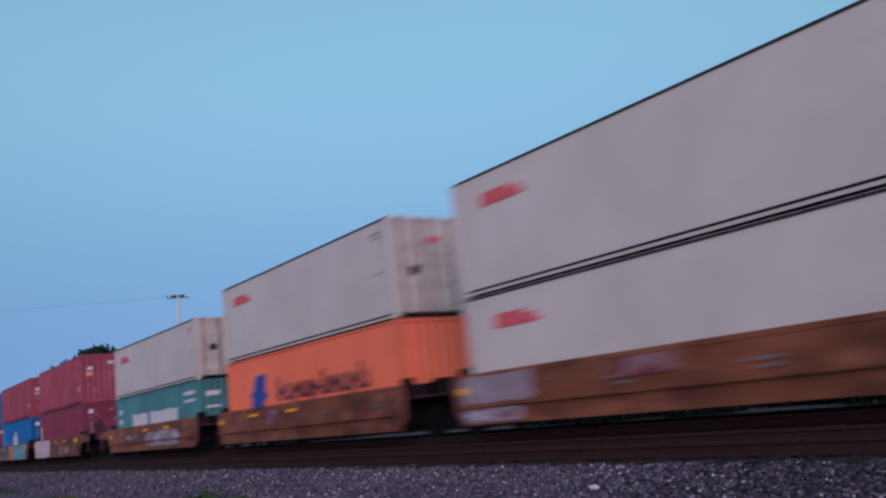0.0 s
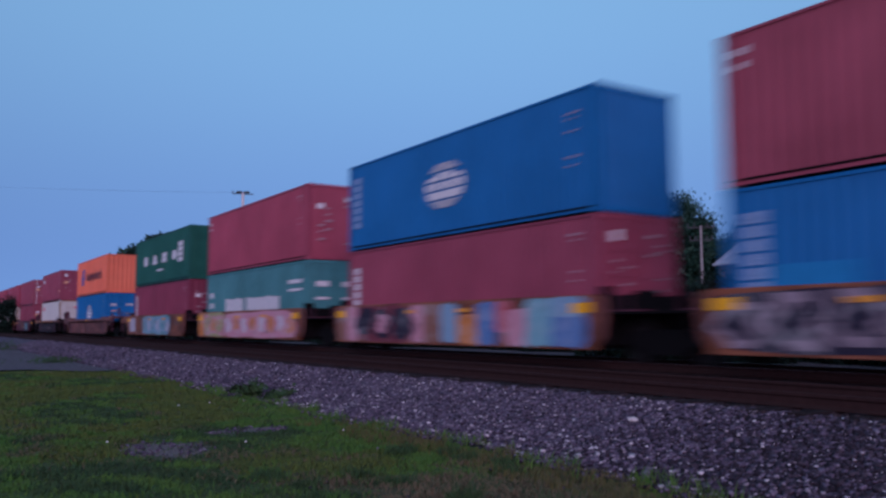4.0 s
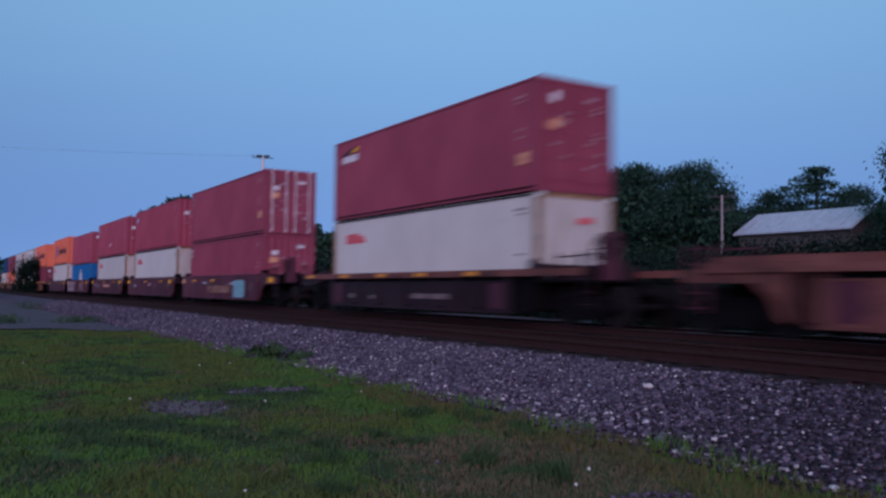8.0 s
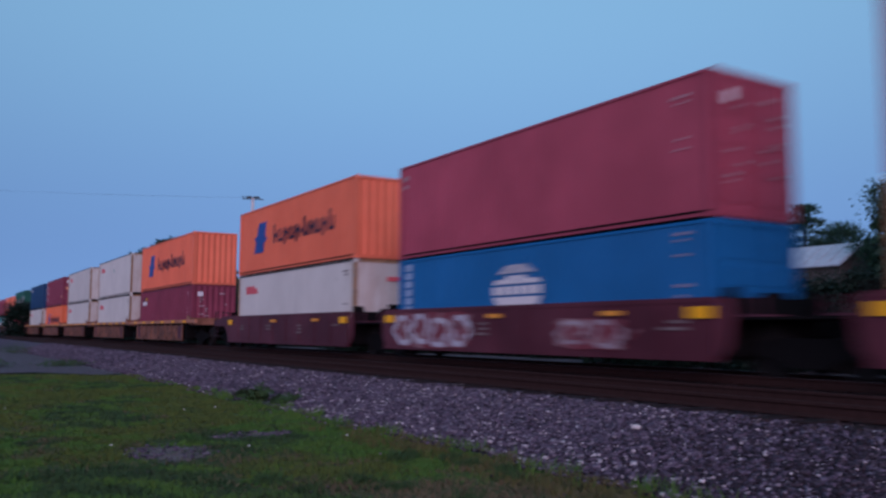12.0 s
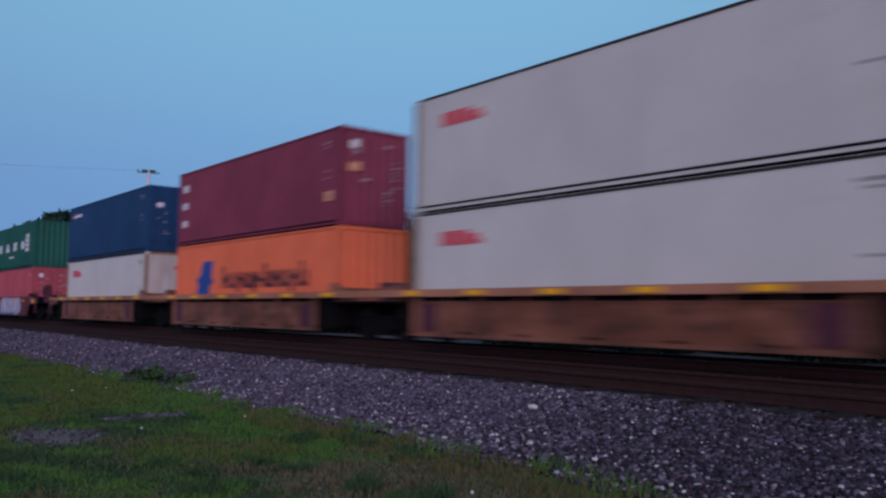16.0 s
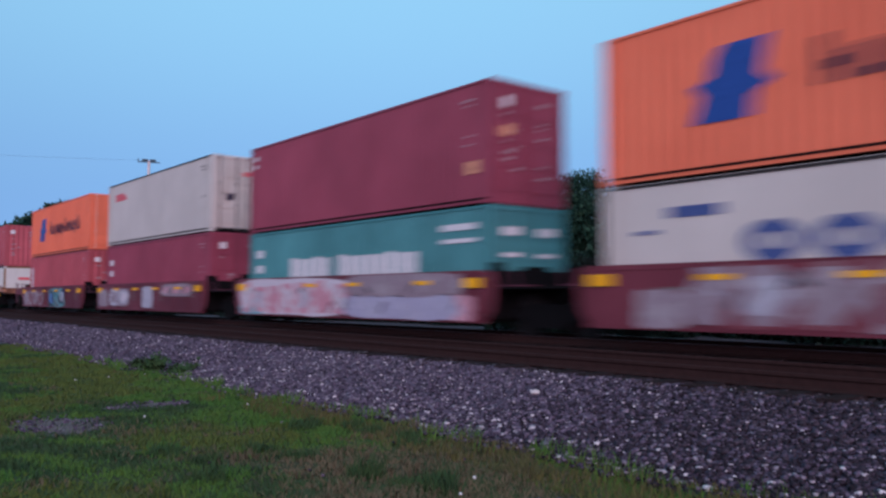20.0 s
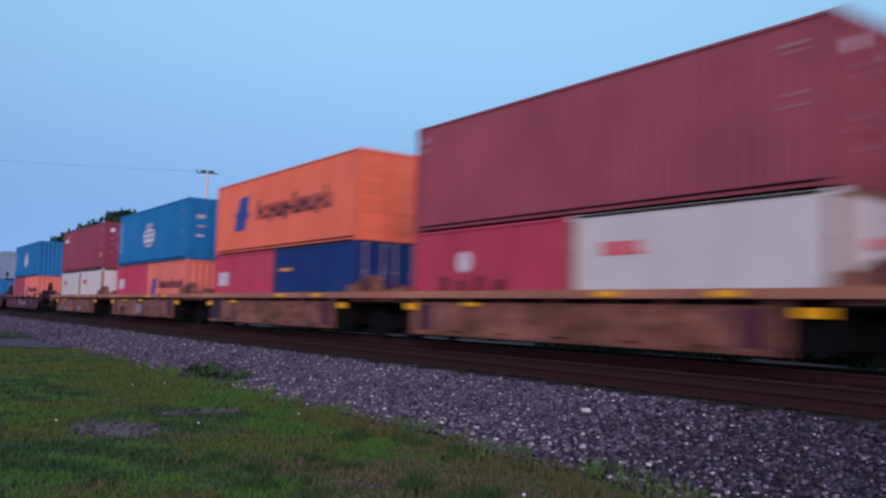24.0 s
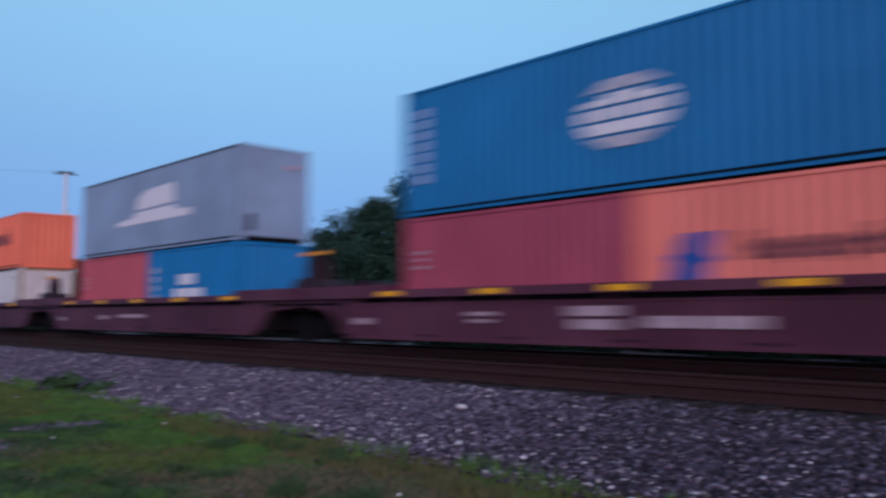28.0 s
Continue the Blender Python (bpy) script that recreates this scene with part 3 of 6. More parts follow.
def wing(bm, kind, W, sgn, e, reach):
    """The side plate that rises from the well over the truck."""
    y = W / 2
    top = 1.44 if kind == "deep" else 1.16
    if kind == "flange" and abs(W - 16.3) > 0.05:
        pts = [(y + 0.5, 1.165), (y + 0.5, 1.04), (y + 1.7, 0.90), (y + 2.3, 0.96), (y + 2.3, 1.08), (y + 1.7, 1.165)]
        prism(bm, [(e * a, z) for a, z in pts], sgn * 1.50 - 0.012, sgn * 1.50 + 0.012)
        return
    pts = [(y, 0.28), (y + 0.18, 0.34), (y + 0.36, 0.72), (y + 0.75, 0.98), (y + reach, 1.0), (y + reach, 1.25), (y + 0.6, top), (y, top)]
    prism(bm, [(e * a, z) for a, z in pts], sgn * 1.50 - 0.012, sgn * 1.50 + 0.012)


ROLLERS = []


def truck(car, y):
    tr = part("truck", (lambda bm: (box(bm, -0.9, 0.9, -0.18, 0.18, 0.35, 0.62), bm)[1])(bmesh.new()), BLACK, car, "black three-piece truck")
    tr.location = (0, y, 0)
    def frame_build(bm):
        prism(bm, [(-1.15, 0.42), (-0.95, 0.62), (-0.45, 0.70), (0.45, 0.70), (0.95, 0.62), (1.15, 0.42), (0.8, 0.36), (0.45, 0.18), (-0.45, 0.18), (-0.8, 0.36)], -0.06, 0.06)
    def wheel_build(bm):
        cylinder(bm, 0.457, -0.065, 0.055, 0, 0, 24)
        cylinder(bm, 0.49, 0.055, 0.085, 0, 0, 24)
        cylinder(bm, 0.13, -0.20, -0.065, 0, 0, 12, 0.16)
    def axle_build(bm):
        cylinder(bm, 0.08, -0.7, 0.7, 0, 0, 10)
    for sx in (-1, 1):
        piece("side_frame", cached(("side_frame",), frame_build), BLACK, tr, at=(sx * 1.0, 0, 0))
    for sy in (-1, 1):
        axle = piece("wheelset", cached(("axle",), axle_build), STEEL, car, at=(0, y + sy * 0.86, 0.457))
        ROLLERS.append((axle, y + sy * 0.86))
        for sx in (-1, 1):
            w = piece("wheel", cached(("wheel",), wheel_build), STEEL, axle, at=(sx * 0.76, 0, 0))
            w.rotation_euler = (0, 0, 0 if sx < 0 else math.pi)


def end_clutter(car, e, y, m, front):
    """Ladder, handrail, hose and cylinder of a car's end platform."""
    def ladder_build(bm):
        for d in (0.0, 0.42):
            box(bm, -1.515, -1.475, -d - 0.02, -d + 0.02, 0.42, 1.72)
        for k in range(5):
            box(bm, -1.51, -1.48, -0.42, 0.0, 0.50 + 0.28 * k, 0.53 + 0.28 * k)
    lad = piece("ladder", cached(("ladder",), ladder_build), m, car)
    lad.location = (0, e * (y - 0.1) if e > 0 else e * (y - 0.5), 0)
    def rail_part(bm):
        for d in (-0.45, 0.45):
            box(bm, -1.32, -1.28, d - 0.02, d + 0.02, 1.05, 1.62 + 0.1 * (d > 0))
        box(bm, -1.315, -1.285, -0.46, 0.46, 1.60, 1.64)
    piece("handrail", cached(("handrail",), rail_part), m, car, at=(0, e * (y - 1.1), 0))
    def drum(bm):
        cylinder(bm, 0.17, -0.9, -0.25, 0, 1.26, 14)
        box(bm, -0.7, -0.6, -0.1, 0.1, 1.05, 1.12)
    piece("brake_cylinder", cached(("brake_cylinder",), drum), BLACK, car, at=(0, e * (y - 0.75), 0))
    def hose(bm):
        prev = None
        for k in range(7):
            c = Vector((-0.45, e * 0.09 * k, 0.85 - 0.42 * math.sin(3.14 * k / 6) ** 0.8))
            row = [bm.verts.new(c + Vector((0.025 * math.cos(q), 0, 0.025 * math.sin(q)))) for q in (0, 1.57, 3.14, 4.71)]
            if prev:
                for i in range(4):
                    bm.faces.new((prev[i], prev[(i + 1) % 4], row[(i + 1) % 4], row[i]))
            prev = row
    piece("air_hose", cached(("air_hose", e), hose), BLACK, car, at=(0, e * y, 0))
    if front:
        def wheel(bm):
            n = 18
            for i in range(n):
                a0, a1 = 6.2832 * i / n, 6.2832 * (i + 1) / n
                prism(bm, [(r * math.cos(a), 1.78 + r * math.sin(a)) for r, a in ((0.28, a0), (0.28, a1), (0.24, a1), (0.24, a0))], -1.08, -1.03)
            for k in range(3):
                a = 1.05 * k
                prism(bm, [(0.25 * math.cos(a) - 0.015 * math.sin(a), 1.78 + 0.25 * math.sin(a) + 0.015 * math.cos(a)), (0.25 * math.cos(a) + 0.015 * math.sin(a), 1.78 + 0.25 * math.sin(a) - 0.015 * math.cos(a)),
                           (-0.25 * math.cos(a) + 0.015 * math.sin(a), 1.78 - 0.25 * math.sin(a) - 0.015 * math.cos(a)), (-0.25 * math.cos(a) - 0.015 * math.sin(a), 1.78 - 0.25 * math.sin(a) + 0.015 * math.cos(a))], -1.075, -1.055)
        piece("brake_wheel", cached(("brake_wheel",), wheel), m, car, at=(0, e * (y - 0.3), 0))


def bulkhead_build(W, e):
    """A stepped plate across the end of the well."""
    def build(bm):
        top = [(-1.42, 1.62), (-1.05, 1.62), (-1.0, 1.44), (-0.42, 1.44), (-0.36, 1.55), (0.36, 1.55), (0.42, 1.44), (1.0, 1.44), (1.05, 1.62), (1.42, 1.62), (1.42, 1.04), (-1.42, 1.04)]
        rows = [[bm.verts.new((x, e * (W / 2 + d), z)) for x, z in top] for d in (0.052, 0.09)]
        bm.faces.new(rows[0]), bm.faces.new(rows[1][::-1])
        for i in range(len(top)):
            q = (i + 1) % len(top)
            bm.faces.new((rows[0][i], rows[0][q], rows[1][q], rows[1][i]))
    return build


def blob(rng, o0, o1, z0, z1, n=28):
    """An uneven painted patch, nearly a rectangle."""
    pts = []
    for i in range(n):
        a = 6.2832 * i / n
        c, s = math.cos(a), math.sin(a)
        q = max(abs(c), abs(s))
        k = 0.88 + 0.12 * rng.random()
        pts.append(((o0 + o1) / 2 + (o1 - o0) / 2 * k * c / q, (z0 + z1) / 2 + (z1 - z0) / 2 * (0.86 + 0.14 * rng.random()) * s / q))
    return pts


def swash(rng, o, w, z0, z1):
    """A leaning, bulging letter-like shape that means nothing."""
    lean, mid, n = rng.uniform(-0.25, 0.25) * w, rng.uniform(0.35, 0.65), 9
    left, right = [], []
    for i in range(n):
        t = i / (n - 1)
        wide = 0.5 * w * (0.55 + 0.45 * math.sin(3.1 * t + rng.uniform(-0.3, 0.3)) * (1 if t < mid else 0.9)) + rng.uniform(-0.04, 0.04)
        c, z = o + lean * (t - 0.5) + 0.08 * math.sin(7 * t + o), z0 + (z1 - z0) * t
        left.append((c - wide, z)), right.append((c + wide, z))
    return left + right[::-1]


STENCILS = {30: [(0.6, 1.2, 0.56, 0.70), (4.4, 5.1, 0.76, 0.84), (4.5, 5.0, 0.62, 0.69), (7.0, 8.1, 0.76, 0.94), (7.1, 8.1, 0.52, 0.70), (8.6, 9.5, 0.56, 0.76), (9.6, 10.7, 0.56, 0.76), (12.9, 13.6, 0.80, 0.88), (13.0, 13.4, 0.68, 0.75)],
            31: [(0.6, 1.2, 0.56, 0.70), (4.8, 5.5, 0.62, 0.76), (6.5, 7.5, 0.68, 0.80), (7.6, 8.6, 0.68, 0.80)],
            9: [(2.0, 2.4, 0.52, 0.66), (3.6, 3.9, 0.50, 0.62), (6.4, 7.3, 0.55, 0.70), (7.45, 8.5, 0.55, 0.70)]}
# reflective strips, from the rear of the well, where they differ from the rest
STRIPS = {1: (3.2, 6.2), 2: (6.1, 9.2), 3: (7.0, 9.3), 4: (3.0, 7.4), 5: (4.8, 7.6), 8: (9.1,), 9: (-1.2, 1.8, 4.6, 7.1, 9.8), 10: (2.5, 5.9), 20: (3.55, 6.3, 9.95, 11.9), 22: (4.9, 7.2, 10.3)}


def well_car(kind, col, W, label, reach_f, reach_r, trucks, graffiti=(), seed=0, strips=True, pull=()):
    """Origin on the rail head, at the middle of the well. reach_f, reach_r: the platforms over the trucks in front and behind."""
    m = P[col]
    car = thing("well_car", label, "railway well car", "well cars of the train")
    rng = random.Random(seed)
    for sgn in (-1, 1):
        piece("side_wall", cached(("side_wall", kind, W, sgn), lambda bm: side_wall(bm, kind, W, sgn)), m, car)
        if col == "tan" and seed < 3:
            piece("side_ledge", cached(("side_ledge", W, sgn), lambda bm: prism(bm, [(-W / 2, 0.66), (W / 2, 0.66), (W / 2, 0.70), (-W / 2, 0.70)], sgn * 1.62 - 0.05, sgn * 1.62 + 0.03)), m, car)
        if kind == "flange":
            piece("top_chord", cached(("top_chord", W, sgn, reach_f, reach_r), lambda bm: box(bm, sgn * 1.50 - 0.075, sgn * 1.50 + 0.075, -W / 2 - min(reach_f, 1.9), W / 2 + min(reach_r, 1.9), 1.17, 1.345)), P["chord"] if col in ("buff", "umber") else P["rust"] if col == "soot" else m, car)
            piece("side_frame", cached(("well_side_frame", W, sgn), lambda bm: side_frame(bm, W, sgn)), P["frame"] if col in ("buff", "umber") else m, car)
            # black sheet put in as the shade below the overhanging chord
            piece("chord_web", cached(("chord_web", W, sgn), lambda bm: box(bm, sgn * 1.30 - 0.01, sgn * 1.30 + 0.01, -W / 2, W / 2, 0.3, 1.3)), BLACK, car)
            for e in (-1, 1):
                piece("end_panel", cached(("end_panel_dark", W), lambda bm: prism(bm, [(-0.30, 0.34), (0.30, 0.34), (0.30, 1.0), (-0.30, 1.0)], -0.004, 0.004)), P["dusk"], car, "dark panel", (sgn * 1.437, e * (W / 2 - (1.5 if e < 0 else 1.02)), 0))
        for e, reach in ((-1, reach_f), (1, reach_r)):
            if reach > 2 and (e > 0 or kind == "deep"):
                piece("end_wing", cached(("end_wing", kind, W, sgn, e, reach), lambda bm: wing(bm, kind, W, sgn, e, reach)), m, car)
            elif kind == "deep":
                piece("end_gusset", cached(("end_gusset", kind, W, e), lambda bm: prism(bm, [(e * W / 2, 0.30), (e * (W / 2 + 0.22), 0.55), (e * (W / 2 + 0.3), 1.05), (e * (W / 2 + 0.25), 1.40 if kind == "deep" else 1.16), (e * W / 2, 1.40 if kind == "deep" else 1.16)], -0.012, 0.012)), P["rust"] if col == "tan" else m, car, at=(sgn * 1.50, 0, 0))
    def floor_build(bm):
        for k in range(-3, 4):
            box(bm, -1.45, 1.45, k * W / 6.4 - 0.15, k * W / 6.4 + 0.15, 0.28, 0.36)
        for sx in (-1, 1):
            box(bm, sx * 1.15 - 0.06, sx * 1.15 + 0.06, -W / 2, W / 2, 0.29, 0.35)
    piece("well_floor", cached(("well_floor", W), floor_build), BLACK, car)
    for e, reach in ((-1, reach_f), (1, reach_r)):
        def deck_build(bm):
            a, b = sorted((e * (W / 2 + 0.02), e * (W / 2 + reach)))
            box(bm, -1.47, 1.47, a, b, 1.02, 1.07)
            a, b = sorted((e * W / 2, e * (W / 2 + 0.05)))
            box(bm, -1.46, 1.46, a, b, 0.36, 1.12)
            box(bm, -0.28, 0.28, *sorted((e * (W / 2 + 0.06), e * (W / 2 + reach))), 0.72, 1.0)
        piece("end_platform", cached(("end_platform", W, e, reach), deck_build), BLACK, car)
        for sx in (-1, 1):
            piece("container_guide", cached(("container_guide", W, e), lambda bm: prism(bm, [(e * (W / 2 + 0.05), 1.07), (e * (W / 2 + 0.05), 1.52), (e * (W / 2 + 0.2), 1.48), (e * (W / 2 + 0.5), 1.07)], -0.03, 0.03)), m if reach > 2 or kind == "flange" else BLACK, car, at=(sx * 1.30, 0, 0))
        if W > 16:
            far = W / 2 + min(reach, 1.6)
            piece("raised_deck", cached(("raised_deck", W, e, far), lambda bm: [box(bm, -1.53, 1.53, *sorted((e * 6.4, e * far)), 1.35, 1.47)]), m, car)
        if kind == "flange" and W < 16:
            tone = P["frame"] if col in ("buff", "umber") else m
            for sx in (-1, 1):
                piece("end_bracket", cached(("end_bracket", W, e), lambda bm: prism(bm, [(e * (W / 2 + d), z) for d, z in (((-0.10, 1.345), (-0.10, 1.50), (0.0, 1.60), (0.20, 1.60), (0.23, 1.49), (0.62, 1.46), (0.70, 1.345)) if e < 0 else ((-0.06, 1.345), (0.0, 1.47), (0.55, 1.47), (0.62, 1.42), (0.85, 1.42), (0.9, 1.345)))], -0.035, 0.035)), tone, car, at=(sx * 1.42, 0, 0))
            if e < 0 and col == "buff" and reach < 2:
                ramp_m = piece("end_ramp", cached(("end_ramp", W), lambda bm: prism(bm, [(-W / 2 - d, z) for d, z in ((-0.15, 1.35), (0.15, 1.50), (0.55, 1.74), (1.15, 1.86), (1.45, 1.74), (1.55, 1.35))], -1.40, -1.12)), tone, car, "rust-brown sloped bracket")
                piece("ramp_plate", cached(("ramp_plate", W), lambda bm: prism(bm, [(-W / 2 - d, z) for d, z in ((0.7, 1.40), (0.8, 1.66), (1.2, 1.72), (1.35, 1.40))], -1.425, -1.402)), P["dusk"], ramp_m)
            piece("end_beam", cached(("end_beam", W, e), lambda bm: [box(bm, -1.36, 1.36, *sorted((e * (W / 2 + 0.12), e * (W / 2 + 0.30))), 1.36, 1.46), box(bm, -1.30, 1.30, *sorted((e * (W / 2 + 0.62), e * (W / 2 + 0.70))), 1.07, 1.42)]), P["frame"] if col in ("buff", "umber") else m, car)
            for sx in (-0.7, 0.7):
                piece("end_foot", cached(("end_foot", W, e), lambda bm: box(bm, -0.09, 0.09, *sorted((e * (W / 2 + 0.15), e * (W / 2 + 0.27))), 1.07, 1.40)), BLACK, car, at=(sx, 0, 0))
            if e > 0 and reach < 2:
                piece("joint_cover", cached(("joint_cover", W, reach), lambda bm: prism(bm, [(W / 2 + reach - 0.42, 1.075), (W / 2 + reach - 0.36, 1.48), (W / 2 + reach - 0.2, 1.58), (W / 2 + reach + 0.2, 1.58), (W / 2 + reach + 0.1, 1.075)], -0.95, 0.95)), P["dusk"], car, "dark rusty cover over the joint")
        if seed == 27 and e > 0:
            piece("recess_panel", cached(("recess_panel",), lambda bm: box(bm, -1.458, -1.435, W / 2 - 1.62, W / 2 - 0.37, 0.30, 1.12)), SCUFFED, car, "dark scuffed panel")
        if col == "dusk" and reach < 2:
            for sx in (-1, 1):
                d0 = -0.85 if e < 0 else -0.375
                piece("end_skirt", cached(("end_skirt", W, e, reach), lambda bm: prism(bm, [(e * (W / 2 + d), z) for d, z in ((d0 + 0.005, 0.30), (d0 + 0.35, 0.34), (d0 + 0.62, 0.66), (d0 + 1.0, 0.88), (reach - 0.02, 0.98), (reach - 0.02, 1.165), (d0 + 0.005, 1.165))], -0.01, 0.01)), m, car, at=(sx * 1.42, 0, 0))
        if W > 16 and e < 0 and reach > 2:
            for sx in (-1, 1):
                piece("end_skirt", cached(("front_skirt", W), lambda bm: prism(bm, [(-W / 2 - d, z) for d, z in ((-0.845, 0.30), (-0.25, 0.30), (0.05, 0.42), (0.35, 0.85), (1.2, 0.98), (1.2, 1.165), (-0.845, 1.165))], -0.01, 0.01)), m, car, at=(sx * 1.42, 0, 0))
        if col == "dusk" and e < 0:
            for sx in (-1, 1):
                piece("end_housing", cached(("end_housing", W), lambda bm: prism(bm, [(-W / 2 - d, z) for d, z in ((1.0, 1.075), (1.0, 1.60), (1.25, 1.74), (2.05, 1.70), (2.3, 1.52), (2.3, 1.075))], -0.40, 0.40)), P["soot"], car, "blackish maroon housing on the end platform", (sx * 0.95, 0, 0))
            # black boxes added to fill the shaded space round the front truck
            piece("centre_sill", cached(("centre_sill", W), lambda bm: [box(bm, -0.62, 0.62, -W / 2 - 2.3, -W / 2 - 0.06, 0.36, 0.71), box(bm, -1.2, 1.2, -W / 2 - 2.25, -W / 2 - 0.3, 0.86, 1.015)]), BLACK, car)
        if col == "dusk":
            post = piece("marker_post", cached(("marker_post",), lambda bm: [box(bm, -0.14, 0.14, -0.16, 0.16, 1.07, 2.1), box(bm, -0.10, 0.10, -0.10, 0.10, 2.1, 2.34)]), P["soot"], car, at=(-0.95, e * (W / 2 + min(reach, 2.0) - 0.1), 0))
            piece("marker_plate", cached(("marker_plate",), lambda bm: box(bm, -0.16, -0.13, -0.34, 0.34, 2.33, 2.43)), AMBER, post, "amber marker plate")
        if kind == "deep":
            piece("end_bulkhead", cached(("end_bulkhead", W, e), bulkhead_build(W, e)), BLACK, car, "dark grimy end bulkhead")
        if reach < 2:
            piece("crossover_step", cached(("crossover_step", W, e), lambda bm: [box(bm, -1.38, -0.75, *sorted((e * (W / 2 + 0.3), e * (W / 2 + 0.85))), 1.075, 1.11)] + [
                box(bm, -1.36, -1.33, *sorted((e * (W / 2 + d), e * (W / 2 + d + 0.03))), 1.1, 1.42) for d in (0.34, 0.8)]), P["frame"] if kind == "flange" else P["dusk"], car)
        if reach > 2:
            if e > 0 or col not in ("umber", "buff"):
                end_clutter(car, e, W / 2 + reach, P["soot"] if col in ("plum", "soot", "dusk") else P["dusk"], e < 0)
        for z in (0.45, 0.75) if reach > 2 else ():
            piece("step", cached(("step", W, e, z), lambda bm: box(bm, -1.56, -1.50, *sorted((e * (W / 2 + reach - 0.5), e * (W / 2 + reach - 0.1))), z, z + 0.03)), BLACK, car)
    for y in trucks:
        truck(car, y)
    for e, y in pull:
        bm = bmesh.new()
        box(bm, -0.09, 0.09, *sorted((y, y + e * 0.75)), 0.74, 0.90)
        box(bm, -0.17, 0.17, *sorted((y + e * 0.75, y + e * 1.0)), 0.66, 0.98)
        part("coupler", bm, STEEL, car)
        if e > 0 or col in ("umber", "buff") or W > 16:
            continue
        bm = bmesh.new()
        box(bm, -1.0, -0.62, y - e * 0.3 - 0.12, y - e * 0.3 + 0.12, 1.06, 2.0)
        box(bm, -0.93, -0.69, y - e * 0.3 - 0.18, y - e * 0.3 + 0.18, 2.0, 2.15)
        part("brake_stand", bm, P["dusk"], car)
    x = -1.585 if kind == "deep" else -1.5775
    xp = x if kind == "deep" else -1.462
    if strips and col == "tan" and seed < 3:
        for o in STRIPS.get(seed, ()):
            piece("reflector_strip", cached(("reflector_strip", kind), lambda bm: box(bm, x - 0.026, x, -0.30, 0.30, 1.13, 1.23)), YELLOW, car, "yellow reflective strip", (0, W / 2 - o, 0))
        piece("reflector_plate", cached(("small_plate",), lambda bm: box(bm, x - 0.026, x, -0.15, 0.15, 0.98, 1.14)), YELLOW, car, "yellow reflective plate", (0, W / 2 - 0.2, 0))
    elif strips:
        z0, z1 = (1.13, 1.23) if kind == "deep" else (1.20, 1.31)
        first, step, n = (5.7, 3.2, 2) if seed < 8 else (5.8, 4.2, 2) if col == "plum" else (2.85, 2.45, 4) if kind == "deep" else (0.5, 2.35, 6) if W < 16 else (2.0, 3.1, 5)
        tone = AMBER if col in ("plum", "soot", "rust") or seed < 8 else YELLOW
        for o in STRIPS.get(seed, [first + step * i for i in range(n)] if col != "buff" else (7.6, 10.4)):
            piece("reflector_strip", cached(("reflector_strip", kind), lambda bm: box(bm, x - 0.026, x, -0.30, 0.30, z0, z1)), tone, car, "yellow reflective strip", (0, W / 2 - o, 0))
        for o in {"buff": (3.0, 6.0) if seed == 28 else (3.0,)}.get(col, ()):
            piece("reflector_strip", cached(("low_strip",), lambda bm: box(bm, xp - 0.026, xp, -0.32, 0.32, 0.97, 1.06)), YELLOW, car, "yellow reflective strip", (0, W / 2 - o, 0))
        if col == "dusk" and reach_f > 2:
            piece("reflector_plate", cached(("long_plate",), lambda bm: box(bm, -1.61, -1.577, -0.34, 0.34, 1.18, 1.39)), YELLOW, car, "yellow reflective plate", (0, -W / 2 - 0.45, 0))
        for e in (-1, 1) if col not in ("umber", "soot") and W < 16 else ():
            piece("reflector_plate", cached(("reflector_plate", kind), lambda bm: box(bm, xp - 0.026, xp, -0.27, 0.27, 1.05 if kind == "deep" else 0.86, 1.27 if kind == "deep" else 1.03)), LABEL if seed == 10 and e > 0 else YELLOW, car, "yellow reflective plate", (0.065 if kind == "deep" and e < 0 and reach_f > 2 and seed > 3 else 0, e * (W / 2 + (1.55 if kind == "deep" and e < 0 and reach_f > 2 and seed > 3 else -0.35)), 0))
    zt = 1.02 if kind == "deep" else 0.95
    xs = x if kind == "deep" else -1.462
    for i in range(4 if kind == "deep" else 0):
        y = -W / 2 + 0.7 + i * (W - 2) / 3.3
        for k in range(rng.randint(1, 3)):
            w = rng.uniform(0.3, 0.7)
            bm = bmesh.new()
            box(bm, xs - 0.003, xs - 0.0005, y, y + w, zt - 0.13 * k - 0.06, zt - 0.13 * k)
            part("stencil_bar", bm, STENCIL, car, "worn white stencilled bar")
    for o0, o1, z0, z1 in STENCILS.get(seed, ()):
        bm = bmesh.new()
        box(bm, xs - 0.006, xs - 0.003, W / 2 - o1, W / 2 - o0, z0, z1)
        part("stencil_block", bm, STENCIL if seed == 9 else FADED, car, "worn white stencilled block")
